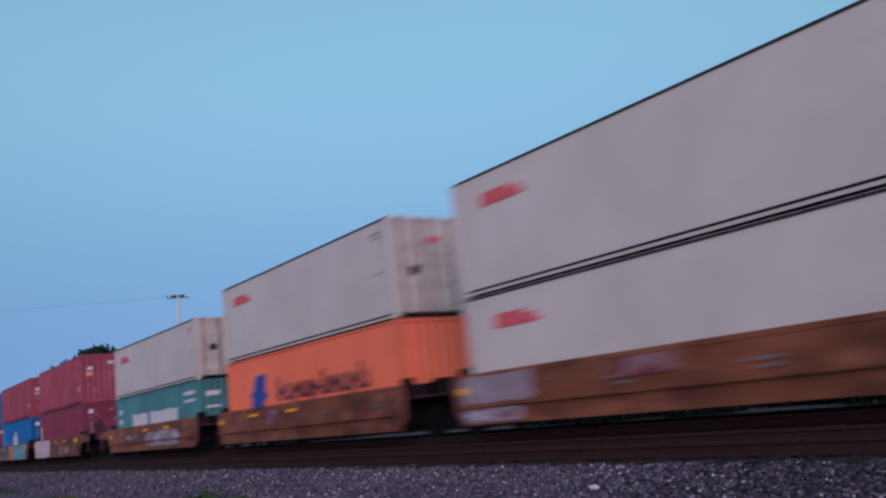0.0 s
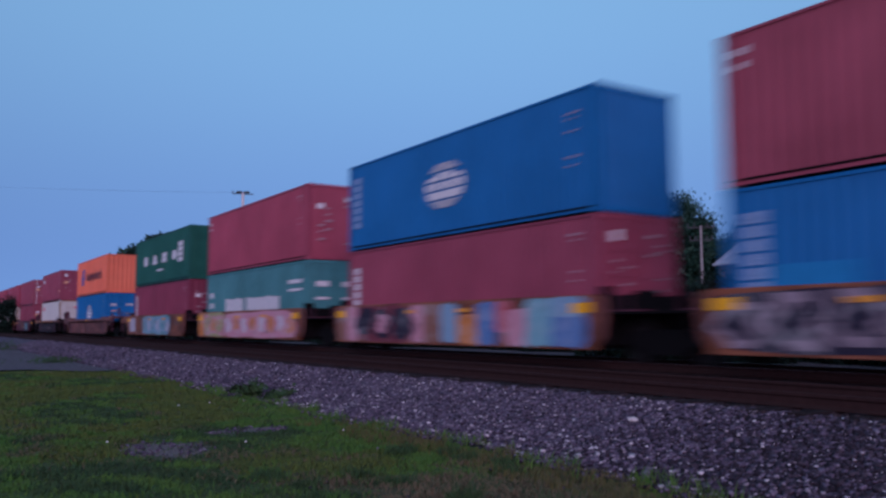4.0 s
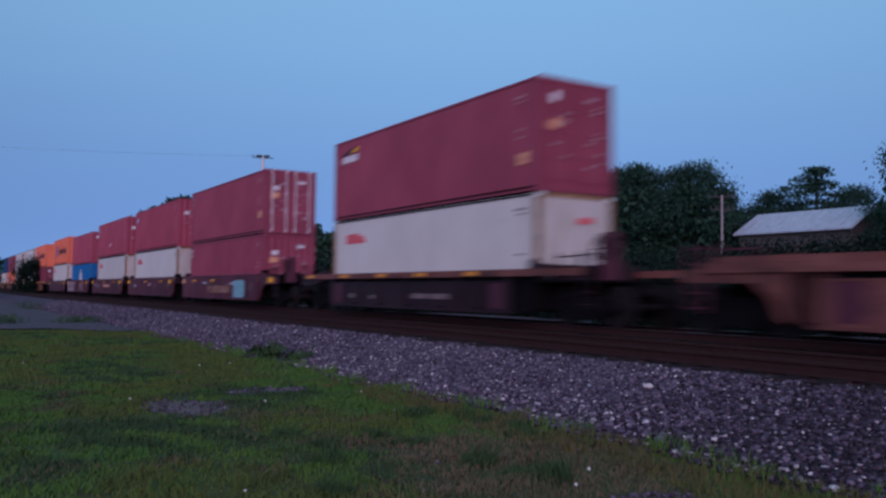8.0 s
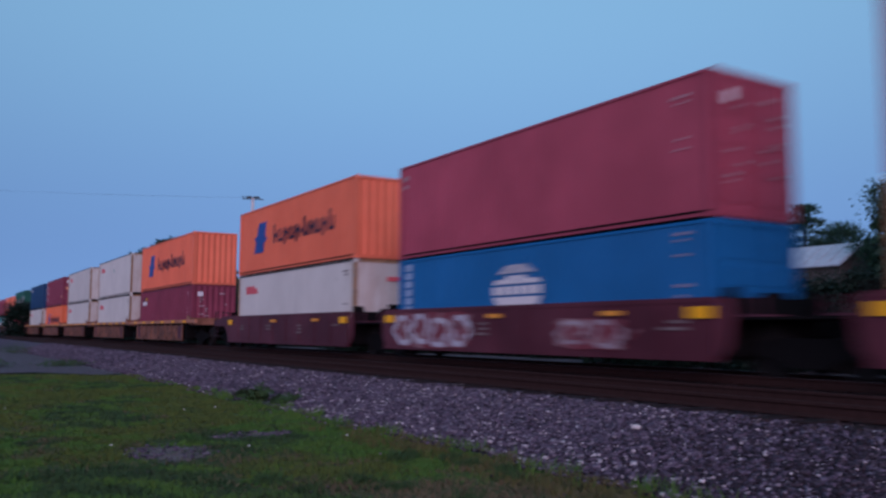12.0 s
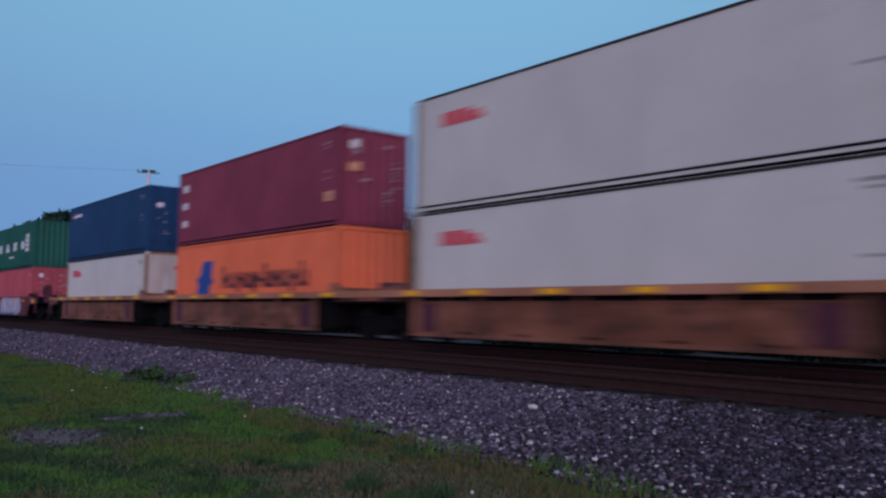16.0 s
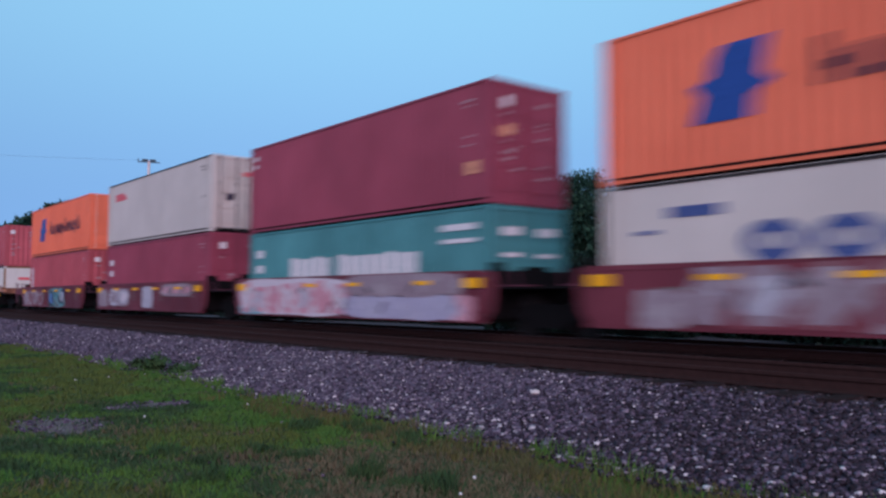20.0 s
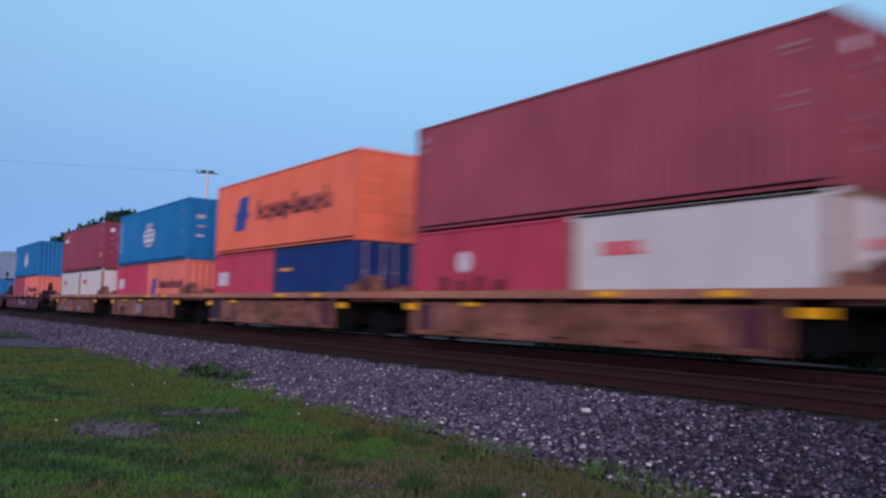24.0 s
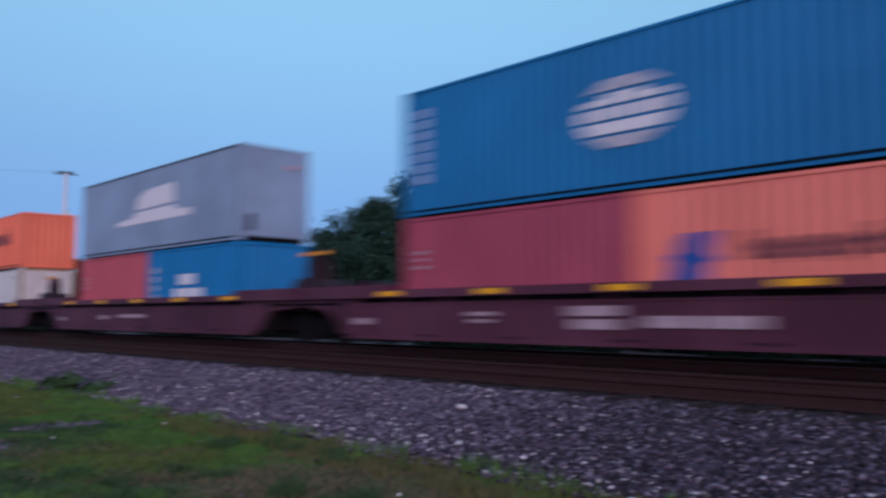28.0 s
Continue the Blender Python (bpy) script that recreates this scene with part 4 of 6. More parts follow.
    for gi, (g, o0, o1, z0, z1, *pal) in enumerate(graffiti):
        bm = bmesh.new()
        prism(bm, [(W / 2 - o, z) for o, z in blob(rng, o0, o1, z0, z1)], xs - 0.004 - 0.0015 * (gi + 1), xs - 0.001 - 0.0015 * gi)
        part("graffiti", bm, GRAF[g], car, "spray-painted graffiti")
        if o1 - o0 > 1.7:
            deep = xs - 0.004 - 0.0015 * len(graffiti)
            pal = pal[0] if pal else INKS.get(g, (g, g))
            n = max(2, int((o1 - o0) / 0.95))
            for k in range(n):
                w = (o1 - o0) / n
                o = o0 + w * (k + 0.5)
                h = (z1 - z0) * rng.uniform(0.72, 0.92)
                z = rng.uniform(z0 + 0.03, z1 - h - 0.03)
                for size, depth, c in ((0.95, 0.0, pal[0]), (0.62, 0.003, pal[1 + k % (len(pal) - 1)])):
                    bm = bmesh.new()
                    prism(bm, [(W / 2 - a, b) for a, b in swash(rng, o, w * size, z + h * (1 - size) / 2, z + h * (1 + size) / 2)], deep - 0.003 - depth, deep - depth)
                    part("graffiti_stroke", bm, GRAF[c], car, "spray-painted stroke")
                for q in range(3):
                    c, z = o + rng.uniform(-0.6, 0.6) * w, rng.uniform(z0 + 0.12, z1 - 0.4)
                    a, b, wd = rng.uniform(-0.45, 0.45), rng.uniform(0.1, 0.34), rng.uniform(0.03, 0.07)
                    bm = bmesh.new()
                    prism(bm, [(W / 2 - c, z), (W / 2 - c - wd * 2, z + wd * 0.5), (W / 2 - c - a - wd, z + b), (W / 2 - c - a + wd * 0.4, z + b + wd)], deep - 0.009, deep - 0.006)
                    part("graffiti_line", bm, GRAF[rng.choice(pal + (GB, g))], car, "thin sprayed line")
    return car


MOVERS = []


def put(ob, u, z):
    """u: the place of the thing's middle along the track at 14 s."""
    MOVERS.append((ob, u, z))


C = {"maroon": "maroon corrugated", "rose": "faded rose-maroon corrugated", "russet": "brownish maroon corrugated", "claret": "purplish maroon corrugated", "wine": "dark wine-red corrugated", "red": "bright red corrugated", "brick": "faded brick-red corrugated", "orange": "orange corrugated",
     "salmon": "faded salmon-orange steel", "blue": "blue corrugated", "azure": "azure-blue corrugated", "tangerine": "yellow-orange corrugated", "navy": "navy blue corrugated", "slate": "dark slate-blue steel", "steel": "pale grey-blue smooth steel",
     "green": "dark green corrugated", "teal": "faded teal-green corrugated", "grey": "light grey smooth-sided", "white": "off-white smooth-sided"}


def column(o=0.42, z0=0.8, n=6):
    return [mark("rear_mark", WHITE, [(o, o + 0.38, z0 + 0.26 * i, z0 + 0.26 * i + 0.215) for i in range(n)], "white block")]


def flag(z):
    return [mark("logo", WHITE, [(0.65, 1.88, z, z + 0.24)], "white logo bar"), shape("logo_wedge", INK, [[(0.65, z + 0.26), (0.65, z + 0.34), (1.85, z + 0.56), (1.3, z + 0.32)]], "dark wedge"),
            shape("logo_stripe", YELLOW, [[(1.3, z + 0.33), (1.88, z + 0.52), (1.88, z + 0.34)]], "yellow wedge")]


OWN_MARKS = {(3, "low"): [mark("rear_mark", WHITE, [(0.40, 0.80, 0.92 + 0.37 * i, 1.22 + 0.37 * i) for i in range(3)], "white block")], (4, "low"): globe() + [mark("repaint_patch", SKYBLUE, [(0.85, 2.5, 0.98, 1.46)], "lighter blue repainted patch")], (5, "low"): column(), (7, "low"): column(), (9, "top"): flag(2.05), (15, "low"): flag(2.0), (18, "top"): blocks3(), (20, "low"): column(0.4, 1.0, 5), (21, "low"): rings5(),
             (19, "top"): [mark("logo", WHITE, [(0.95, 2.2, 2.28, 2.44)], "white bar"), mark("logo_tip", PINK, [(0.6, 0.93, 2.26, 2.42)], "red block")],
             (23, "low"): [mark("rear_mark", WHITE, [(0.45, 0.95, 1.95, 2.2), (0.45, 0.95, 1.45, 1.7)], "white block")], (24, "low"): column(0.4, 1.0, 5), (25, "top"): [mark("logo", WHITE, [(0.4, 1.6, 1.98, 2.40)], "white panel")], (29, "top"): flag(2.1),
             (12, "top"): [shape("patch", WHITE, [[(5.35, 0.82), (5.45, 0.98), (6.02, 1.12), (5.95, 0.94)]], "white slanted patch"), mark("rear_mark", GRAF_SKY, [(0.55, 0.95, 2.15, 2.42)], "pale blue square"), mark("rear_bar", FADED, [(0.55, 0.9, 1.98, 2.05)])],
             (16, "top"): red_tag(HC) + [shape("round_mark", SEA_GREEN, [ring(6.1, 1.97, 0.15, 0.14)], "small green round mark"), mark("end_mark", SEA_GREEN, [(0.05, 0.30, 2.15, 2.36)], "small green mark", True)],
             (21, "top"): liner_orange(42) + [mark("dash_line", INK, [(9.3 + 0.34 * i, 9.56 + 0.34 * i, 0.50, 0.58) for i in range(5)], "short dark bar")],
             (11, "top"): [mark("rear_mark", GRAF_SKY, [(0.45, 0.95, 2.1, 2.4)], "pale blue square")]}
LABELLED = {(3, "top"), (4, "top"), (9, "top"), (10, "top"), (10, "low"), (18, "top"), (22, "top"), (29, "top")}
DOORS = {"top": {1, 2, 4, 7, 9, 10, 13, 19, 22, 23, 24, 26, 27, 28, 29}, "low": {3, 5, 6, 8, 13, 20, 22, 23, 27}}


def load(col, level, k, H=HC, L=L40, slot=0):
    flat = col in ("grey", "white", "steel")
    extra, marks = "container", []
    seed = k * 2 + (level == "low") + slot * 5
    doors = k in DOORS[level] and (L == L40 or slot == 1)
    if (k, level) in OWN_MARKS:
        marks = OWN_MARKS[(k, level)] + (tags(seed, H, L, False, (k, level) in LABELLED) if not flat else [])
        extra = {16: "container with small red and green marks", 21: "container with faded blue rings", 4: "container with white striped globe"}.get(k, "container with white markings") if level == "low" else {16: "container with small red and green marks", 21: "container with blue logo and dark lettering"}.get(k, "container with white markings")
    elif col in ("orange", "tangerine"):
        marks, extra = (liner_orange(seed), "container with blue logo, dark lettering") if L == L40 else (liner_orange(seed, 0.10, 0.60, 0.75), "short container with blue logo")
    elif col == "salmon":
        marks = liner_orange(seed, 0.10, 0.60, 0.75)
        extra = "short container with blue logo"
    elif col in ("blue", "azure") and L == L40:
        marks, extra = globe(k in (8, 28)), "container with white striped globe"
    elif col == "azure":
        marks, extra = [mark("logo", WHITE, [(2.35, 3.35, 1.38, 1.72), (2.0, 2.55, 0.98, 1.26), (2.62, 3.2, 0.98, 1.26), (3.28, 3.9, 0.98, 1.26)], "white block of lettering"), mark("rear_mark", PALE, [(0.4, 0.7, 0.9 + 0.3 * i, 1.1 + 0.3 * i) for i in range(4)], "pale bar")], "short container with white lettering blocks"
    elif col in ("grey", "white"):
        marks, extra = red_tag(H), "container with small pinkish-red logo"
        if L == L40:
            marks = marks + [mark("number_bar", GRIMY, [(L - 0.95, L - 0.55, H - 0.42, H - 0.36), (L - 0.85, L - 0.55, H - 0.54, H - 0.49), (L - 0.9, L - 0.6, H * 0.46, H * 0.46 + 0.05)], "faint grey bar")]
        if L == L20:
            marks = [mark("logo", PINK, [(0.95 + 0.34 * i, 1.25 + 0.34 * i, H - 0.90 + 0.02 * i, H - 0.62) for i in range(3)] + [(0.95, 2.05, H - 0.90, H - 0.84)], "pinkish-red logo block"), mark("end_logo", PINK, [(-0.30, 0.42, H - 0.92, H - 0.74)], "", True)]
            extra = "short " + extra
        if doors:
            marks = marks + [mark("vent", INK, [(-0.62, -0.32, 1.2, 1.45)], "dark square vent", True)]
    elif col == "green":
        marks, extra = gulf(), "container with white block lettering"
    elif col == "teal" and L == L40:
        marks, extra = pale_panels(), "container with white lettering blocks"
    elif col == "teal":
        marks, extra = [mark("logo", WHITE, [(2.5, 3.3, 1.6, 2.2), (4.2, 5.4, 1.0, 1.55)], "white patch")], "short container with white patches"
    elif col == "steel":
        marks = [shape("logo", WHITE, [[(3.4, 1.0), (3.4, 1.16), (4.8, 1.26), (4.9, 1.42), (8.0, 1.46), (8.1, 1.30), (9.2, 1.24), (9.1, 1.02)], [(5.0, 1.50), (5.2, 1.95), (5.9, 2.16), (7.9, 2.22), (8.0, 1.56), (6.6, 1.52)]], "white block of an emblem"),
                 mark("end_mark", FADED, [(0.35, 0.85, H - 0.62, H - 0.50)], "faded bar", True), mark("vent", INK, [(-0.95, -0.72, 0.30, 0.80)], "dark patch", True)]
        extra = "container with white emblem"
    elif L == L20:
        marks = [mark("logo", FADED, [(0.4, 0.75, 1.75, 1.83), (0.4, 0.7, 1.60, 1.66), (0.4, 0.75, 1.42, 1.5)], "faded bar")] if k > 29 else [mark("logo", WHITE, [(0.55, 0.95, 1.30, 1.85), (1.02, 1.38, 1.30, 1.85), (1.45, 1.62, 1.30, 1.85)], "white logo block")] if k != 26 else [shape("logo", WHITE, [ring(2.3, 1.72, 0.28, 0.28)], "white round logo"), mark("dark_patch", P["plum"], [(1.3 + 0.75 * i, 1.62 + 0.75 * i, 0.55, 1.36 - 0.1 * (i % 2)) for i in range(4)], "dark patch")]
        if col == "navy":
            marks = [mark("logo", AMBER, [(0.5, 1.5, 1.75, 1.87)], "amber bar")]
        extra = "short container with small logo"
    else:
        marks, extra = tags(seed, H, L, True, (k, level) in LABELLED), "container with white number bars"
    rods = GRIMY if col in ("grey", "white") else WHITE if k == 10 else FADED if col == "navy" else PALE_ROD if k == 24 else P[col]
    words = {"top": ", stacked high", "low": ", in a well"}[level]
    return container(col, L, H, C[col] + " " + extra + words, flat, rods if doors else False, marks)


# rear end of each stack along the track at 14 s, upper load, lower load (two when short), upper and lower height
STACKS = [
    (-235.35, "grey", "grey", HC, HC), (-220.12, "grey", "orange", HC, HC), (-204.74, "grey", "teal", STD, STD),
    (-185.24, "rose", "wine", HC, HC), (-169.76, "rose", "blue", HC, HC), (-154.19, "blue", "claret", HC, HC), (-138.47, "maroon", "teal", HC, HC), (-123.02, "green", "wine", HC, HC),
    (-101.29, "orange", "blue", HC, HC), (-79.77, "claret", "white", HC, HC),
    (-60.00, "claret", "claret", HC, HC), (-44.69, "maroon", "white", HC, HC), (-29.18, "maroon", "white", HC, HC), (-13.60, "maroon", "blue", HC, STD), (1.71, "orange", "white", HC, HC),
    (21.66, "orange", "wine", HC, HC), (37.14, "white", "white", HC, HC), (53.28, "white", "white", HC, HC), (69.03, "wine", "tangerine", HC, HC), (84.77, "slate", "white", HC, HC),
    (104.70, "green", "brick", HC, HC), (120.18, "orange", "grey", HC, STD), (135.71, "claret", "teal", HC, STD), (151.23, "grey", "claret", HC, HC), (166.57, "orange", "brick", HC, HC),
    (186.43, "brick", "teal white", HC, STD), (202.04, "russet", "red white", HC, STD), (217.56, "orange", "red navy", HC, STD), (233.58, "azure", "red salmon", HC, STD), (249.40, "claret", "white white", HC, STD),
    (271.14, "azure", "maroon salmon", HC, STD), (290.77, "steel", "brick azure", HC, STD), (310.40, "orange", "white", STD, STD)]
# sets of units that share trucks: first, last, kind, paint, well length, words
SETS = [(0, 2, "deep", "tan", 12.5, "tan-painted, rust-streaked and graffitied deep-sided"), (3, 7, "deep", "tan", 12.5, "tan-painted deep-sided, covered with graffiti,"), (8, 8, "flange", "rust", 16.3, "rust-brown flanged"),
        (9, 9, "flange", "soot", 12.3, "blackish maroon flanged"), (10, 14, "deep", "plum", 12.7, "maroon deep-sided"), (15, 19, "flange", "umber", 12.3, "faded yellow-tan flanged"),
        (20, 24, "deep", "berry", 12.5, "maroon deep-sided, graffitied"), (25, 29, "flange", "buff", 12.3, "faded yellow-tan flanged"), (30, 32, "flange", "dusk", 16.4, "dark maroon flanged")]
LO, HI = 0.27, 1.42
GRAFFITI = {0: [(GN, 0.1, 1.5, 0.72, 1.38), (GN, 1.45, 2.7, 0.72, 1.38), (GN, 0.1, 2.3, 0.3, 0.64), (GM, 5.0, 6.5, 0.95, 1.34)], 1: [(GM, 4.0, 5.2, 0.8, 1.3)], 2: [(GB, 3.0, 4.7, 0.84, 1.04), (GN, 6.1, 10.8, 0.40, 1.10, (GN, GN, GV))],
            3: [(GW, 0.2, 5.0, LO, HI, (GP, GW)), (GU, 7.6, 10.4, 0.42, 0.84, (GN, GB, GN))], 4: [(GB, 0.1, 5.6, LO, HI, (GN, GB, GB)), (GO, 5.6, 6.9, LO, HI), (GT, 6.9, 12.3, LO, HI, (GT, GS))],
            5: [(GU, 0.1, 0.8, LO, HI), (GP, 0.75, 1.6, LO, HI), (GM, 1.5, 5.0, LO, HI, (GB, GB, GP, GB)), (GP, 4.9, 5.7, LO, HI), (GU, 5.6, 6.6, LO, HI), (GS, 6.5, 7.4, LO, HI), (GO, 7.3, 8.3, LO, 1.1), (GD, 8.2, 9.1, LO, HI), (GR, 9.0, 9.7, 0.6, HI), (GP, 9.4, 10.3, LO, 1.2), (GC, 10.2, 11.2, LO, HI), (GD, 11.1, 12.35, LO, 1.1), (GS, 11.1, 12.3, 0.95, HI)],
            6: [(GO, 0.1, 0.9, LO, HI), (GL, 0.9, 4.0, LO, HI), (GP, 4.0, 12.3, LO, HI, (GP, GW, GO))], 7: [(GV, 0.6, 2.2, 0.4, 1.3), (GT, 4.0, 10.2, LO, HI)],
            10: [(GC, 9.3, 11.0, 0.34, 1.2), (GV, 4.2, 4.8, 1.0, 1.12), (GU, 5.0, 8.8, 0.55, 0.92, (GU, GU)), (GV, 8.9, 9.4, 0.95, 1.1)], 11: [(GV, 2.2, 2.8, 0.8, 1.0), (GP, 6.5, 7.4, 0.9, 1.05)], 12: [(GO, 5.2, 8.4, 0.78, 1.0), (GV, 1.6, 2.2, 0.9, 1.05), (GV, 3.0, 3.4, 0.7, 0.95)], 13: [(GM, 0.6, 4.8, 0.3, 1.35, (GV, GM, GM)), (GM, 8.2, 10.4, 0.4, 1.1, (GN, GM))], 20: [(GM, 1.2, 4.0, 0.35, 1.28, (GN, GN, GM)), (GO, 4.0, 5.2, 0.5, 1.25), (GD, 4.9, 5.5, 0.6, 1.25), (GN, 4.4, 5.6, 0.3, 0.6), (GX, 5.6, 11.4, 0.34, 1.40, (GX, GV, GW, GX)), (GD, 6.2, 7.4, LO, 0.46), (GD, 9.2, 10.4, LO, 0.46)], 21: [(GN, 1.2, 2.2, LO, 1.0), (GM, 2.2, 10.4, LO, HI, (GN, GN, GV, GN, GM))],
            22: [(GW, 0.2, 7.0, LO, HI, (GP, GW, GV, GP)), (GX, 6.6, 11.7, LO, 0.95), (GN, 6.8, 11.9, 0.8, HI, (GN, GN)), (GP, 11.2, 12.2, LO, 0.9), (GC, 0.25, 1.9, LO, 0.78)],
            23: [(GN, 0.2, 1.6, 0.35, 1.2), (GN, 1.8, 4.6, 0.4, 1.25, (GV, GN, GW)), (GV, 6.2, 7.5, 0.35, 1.3), (GN, 8.5, 11.6, 0.85, 1.36, (GN, GP))], 24: [(GM, 0.4, 5.0, LO, 1.25, (GN, GN, GM)), (GT, 6.2, 9.6, LO, 1.32, (GB, GD, GT, GV))], 28: [(GB, 2.1, 2.8, 0.4, 0.72), (GN, 5.1, 6.3, 0.36, 0.84)], 29: [(GN, 1.3, 2.0, 0.33, 0.55), (GB, 2.0, 2.5, 0.33, 0.58), (GN, 2.5, 3.7, 0.33, 0.53), (GN, 7, 8.0, 0.34, 0.6)]}

for first, last, kind, col, W, words in SETS:
    for k in range(first, last + 1):
        u, upper, lower, h1, h0 = STACKS[k]
        mid = u - L40 / 2
        joint_f = k > first
        joint_r = k < last
        gap_f = (mid - W / 2) - (STACKS[k - 1][0] - L40 / 2 + W / 2) if joint_f else 0
        gap_r = (STACKS[k + 1][0] - L40 / 2 - W / 2) - (mid + W / 2) if joint_r else 0
        rf = gap_f / 2 - 0.12 if joint_f else 2.35
        rr = gap_r / 2 - 0.12 if joint_r else 2.35
        trucks = ([] if joint_f else [-(W / 2 + 1.45)]) + [W / 2 + (gap_r / 2 if joint_r else 1.45)]
        pull = ([] if joint_f else [(-1, -(W / 2 + 2.35))]) + ([] if joint_r else [(1, W / 2 + 2.35)])
        car = well_car(kind, col, W, words + " well car of a freight train", rf, rr, trucks, GRAFFITI.get(k, ()), k, True, pull)
        put(car, mid, RAIL)
        low = lower.split()
        if len(low) == 1:
            put(load(low[0], "low", k, h0), mid, BASE)
        else:
            put(load(low[0], "low", k, h0, L20, 0), u - L20 / 2, BASE)
            put(load(low[1], "low", k, h0, L20, 1), u - L40 + L20 / 2, BASE)
        put(load(upper, "top", k, h1), mid, BASE + h0 + 0.028)


# ---- ground, ballast, track ----
def edge(y):
    """Where the ballast's toe meets the grass."""
    return 6.0 + 0.12 * math.sin(y * 0.9) + 0.08 * math.sin(y * 2.3 + 1) + 0.015 * max(0, min(y, 25) - 8)


def ballast_z(x, y):
    e = edge(y)
    if x < 8.15:
        return 0.01 + 0.475 * max(0, (x - e) / (8.15 - e)) ** 0.85
    if x < 15.4:
        return 0.485
    return max(0.0, 0.48 - 0.48 * (x - 15.4) / 2.4)


def spaced(stops):
    out = []
    for (a, n), (b, _) in zip(stops, stops[1:]):
        out += list(np.linspace(a, b, n, endpoint=False))
    return out + [stops[-1][0]]


def grid_mesh(name, xs, ys, place, material):
    verts = [place(i, j, x, y) for j, y in enumerate(ys) for i, x in enumerate(xs)]
    n = len(xs)
    faces = [(j * n + i, j * n + i + 1, (j + 1) * n + i + 1, (j + 1) * n + i) for j in range(len(ys) - 1) for i in range(n - 1)]
    me = bpy.data.meshes.new(name)
    me.from_pydata(verts, [], faces)
    me.materials.append(material)
    me.shade_smooth()
    return new(name, me)


def soil_material():
    m, nt, b = nodes_of("grassy_soil")
    v = coords(nt)
    n1, n2, n3 = noise_of(nt, v, 0.45, 4), noise_of(nt, v, 3.0, 5), noise_of(nt, v, 40, 4)
    c = mix(nt, ramp(nt, n1, (0.42, 0.0), (0.60, 1.0)), (0.056, 0.098, 0.030), (0.082, 0.080, 0.042))
    c = mix(nt, ramp(nt, n2, (0.4, 0.0), (0.75, 0.7)), c, (0.046, 0.058, 0.028))
    nt.links.new(c, b.inputs["Base Color"])
    b.inputs["Roughness"].default_value = 0.95
    bump(nt, b, n3, 0.6, 0.03)
    return m


def gravel_material(name, scale, tint):
    m, nt, b = nodes_of(name)
    v = coords(nt)
    vor = add(nt, "ShaderNodeTexVoronoi", Scale=scale)
    nt.links.new(v, vor.inputs["Vector"])
    big, fine = noise_of(nt, v, 0.7, 4), noise_of(nt, v, scale * 3, 4)
    c = ramp(nt, vor.outputs["Color"], (0.0, tuple(x * 0.5 for x in tint)), (0.7, tint), (1.0, tuple(min(1, x * 2.0) for x in tint)))
    c = mix(nt, ramp(nt, big, (0.4, 0.0), (0.7, 0.35)), c, tuple(x * 0.6 for x in tint))
    nt.links.new(c, b.inputs["Base Color"])
    b.inputs["Roughness"].default_value = 0.85
    bump(nt, b, vor.outputs["Distance"], 0.8, 0.03)
    return m


SOIL = soil_material()
GRAVEL = gravel_material("ballast_gravel", 17, (0.090, 0.072, 0.102))
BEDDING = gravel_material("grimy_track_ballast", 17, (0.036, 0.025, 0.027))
DUST = gravel_material("dusty_bare_soil", 40, (0.19, 0.15, 0.145))
LOT = gravel_material("fine_gravel", 30, (0.12, 0.10, 0.115))


def lump(x, y):
    return 0.035 * noise.noise(Vector((x * 0.5, y * 0.5, 0.3))) + 0.015 * noise.noise(Vector((x * 2, y * 2, 1.3)))


gx = spaced([(-1500, 6), (-60, 8), (-6, 22), (6.4, 8), (40, 6), (1500, 1)])
gy = spaced([(-1500, 6), (-60, 10), (0, 60), (30, 12), (90, 8), (1800, 1)])
tagged(grid_mesh("ground", gx, gy, lambda i, j, x, y: (x, y, (-0.02 + lump(x, y) if -6 < x < 6.2 and -3 < y < 32 else -0.03)), SOIL), "rough grassy ground with bare patches", kind="structure")
by = spaced([(-900, 6), (-40, 20), (-2, 160), (40, 60), (120, 10), (1000, 1)])


def ballast_place(i, j, x, y):
    e = edge(y) - 0.25
    x = e + (18.0 - e) * x
    z = ballast_z(x, y) - (0.035 if x < edge(y) else 0)
    return (x, y, z + 0.025 * noise.noise(Vector((x * 3, y * 3, 0))))


tagged(grid_mesh("ballast_bed", list(np.linspace(0, 1, 60)), by, ballast_place, GRAVEL), "grey crushed-stone ballast bed of two tracks", kind="structure")
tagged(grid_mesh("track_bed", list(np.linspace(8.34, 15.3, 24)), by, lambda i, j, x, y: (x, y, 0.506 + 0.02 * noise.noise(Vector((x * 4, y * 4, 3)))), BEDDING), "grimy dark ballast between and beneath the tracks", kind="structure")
tagged(grid_mesh("gravel_lot", spaced([(-40, 6), (-2, 10), (6.0, 1)]), spaced([(31, 30), (60, 8), (140, 1)]),
       lambda i, j, x, y: (x, y + (1.3 * math.sin(x * 0.8) + 0.6 * math.sin(x * 2.1) if j < 6 else 0), 0.03), LOT), "grey gravel clearing beside the track", kind="structure")


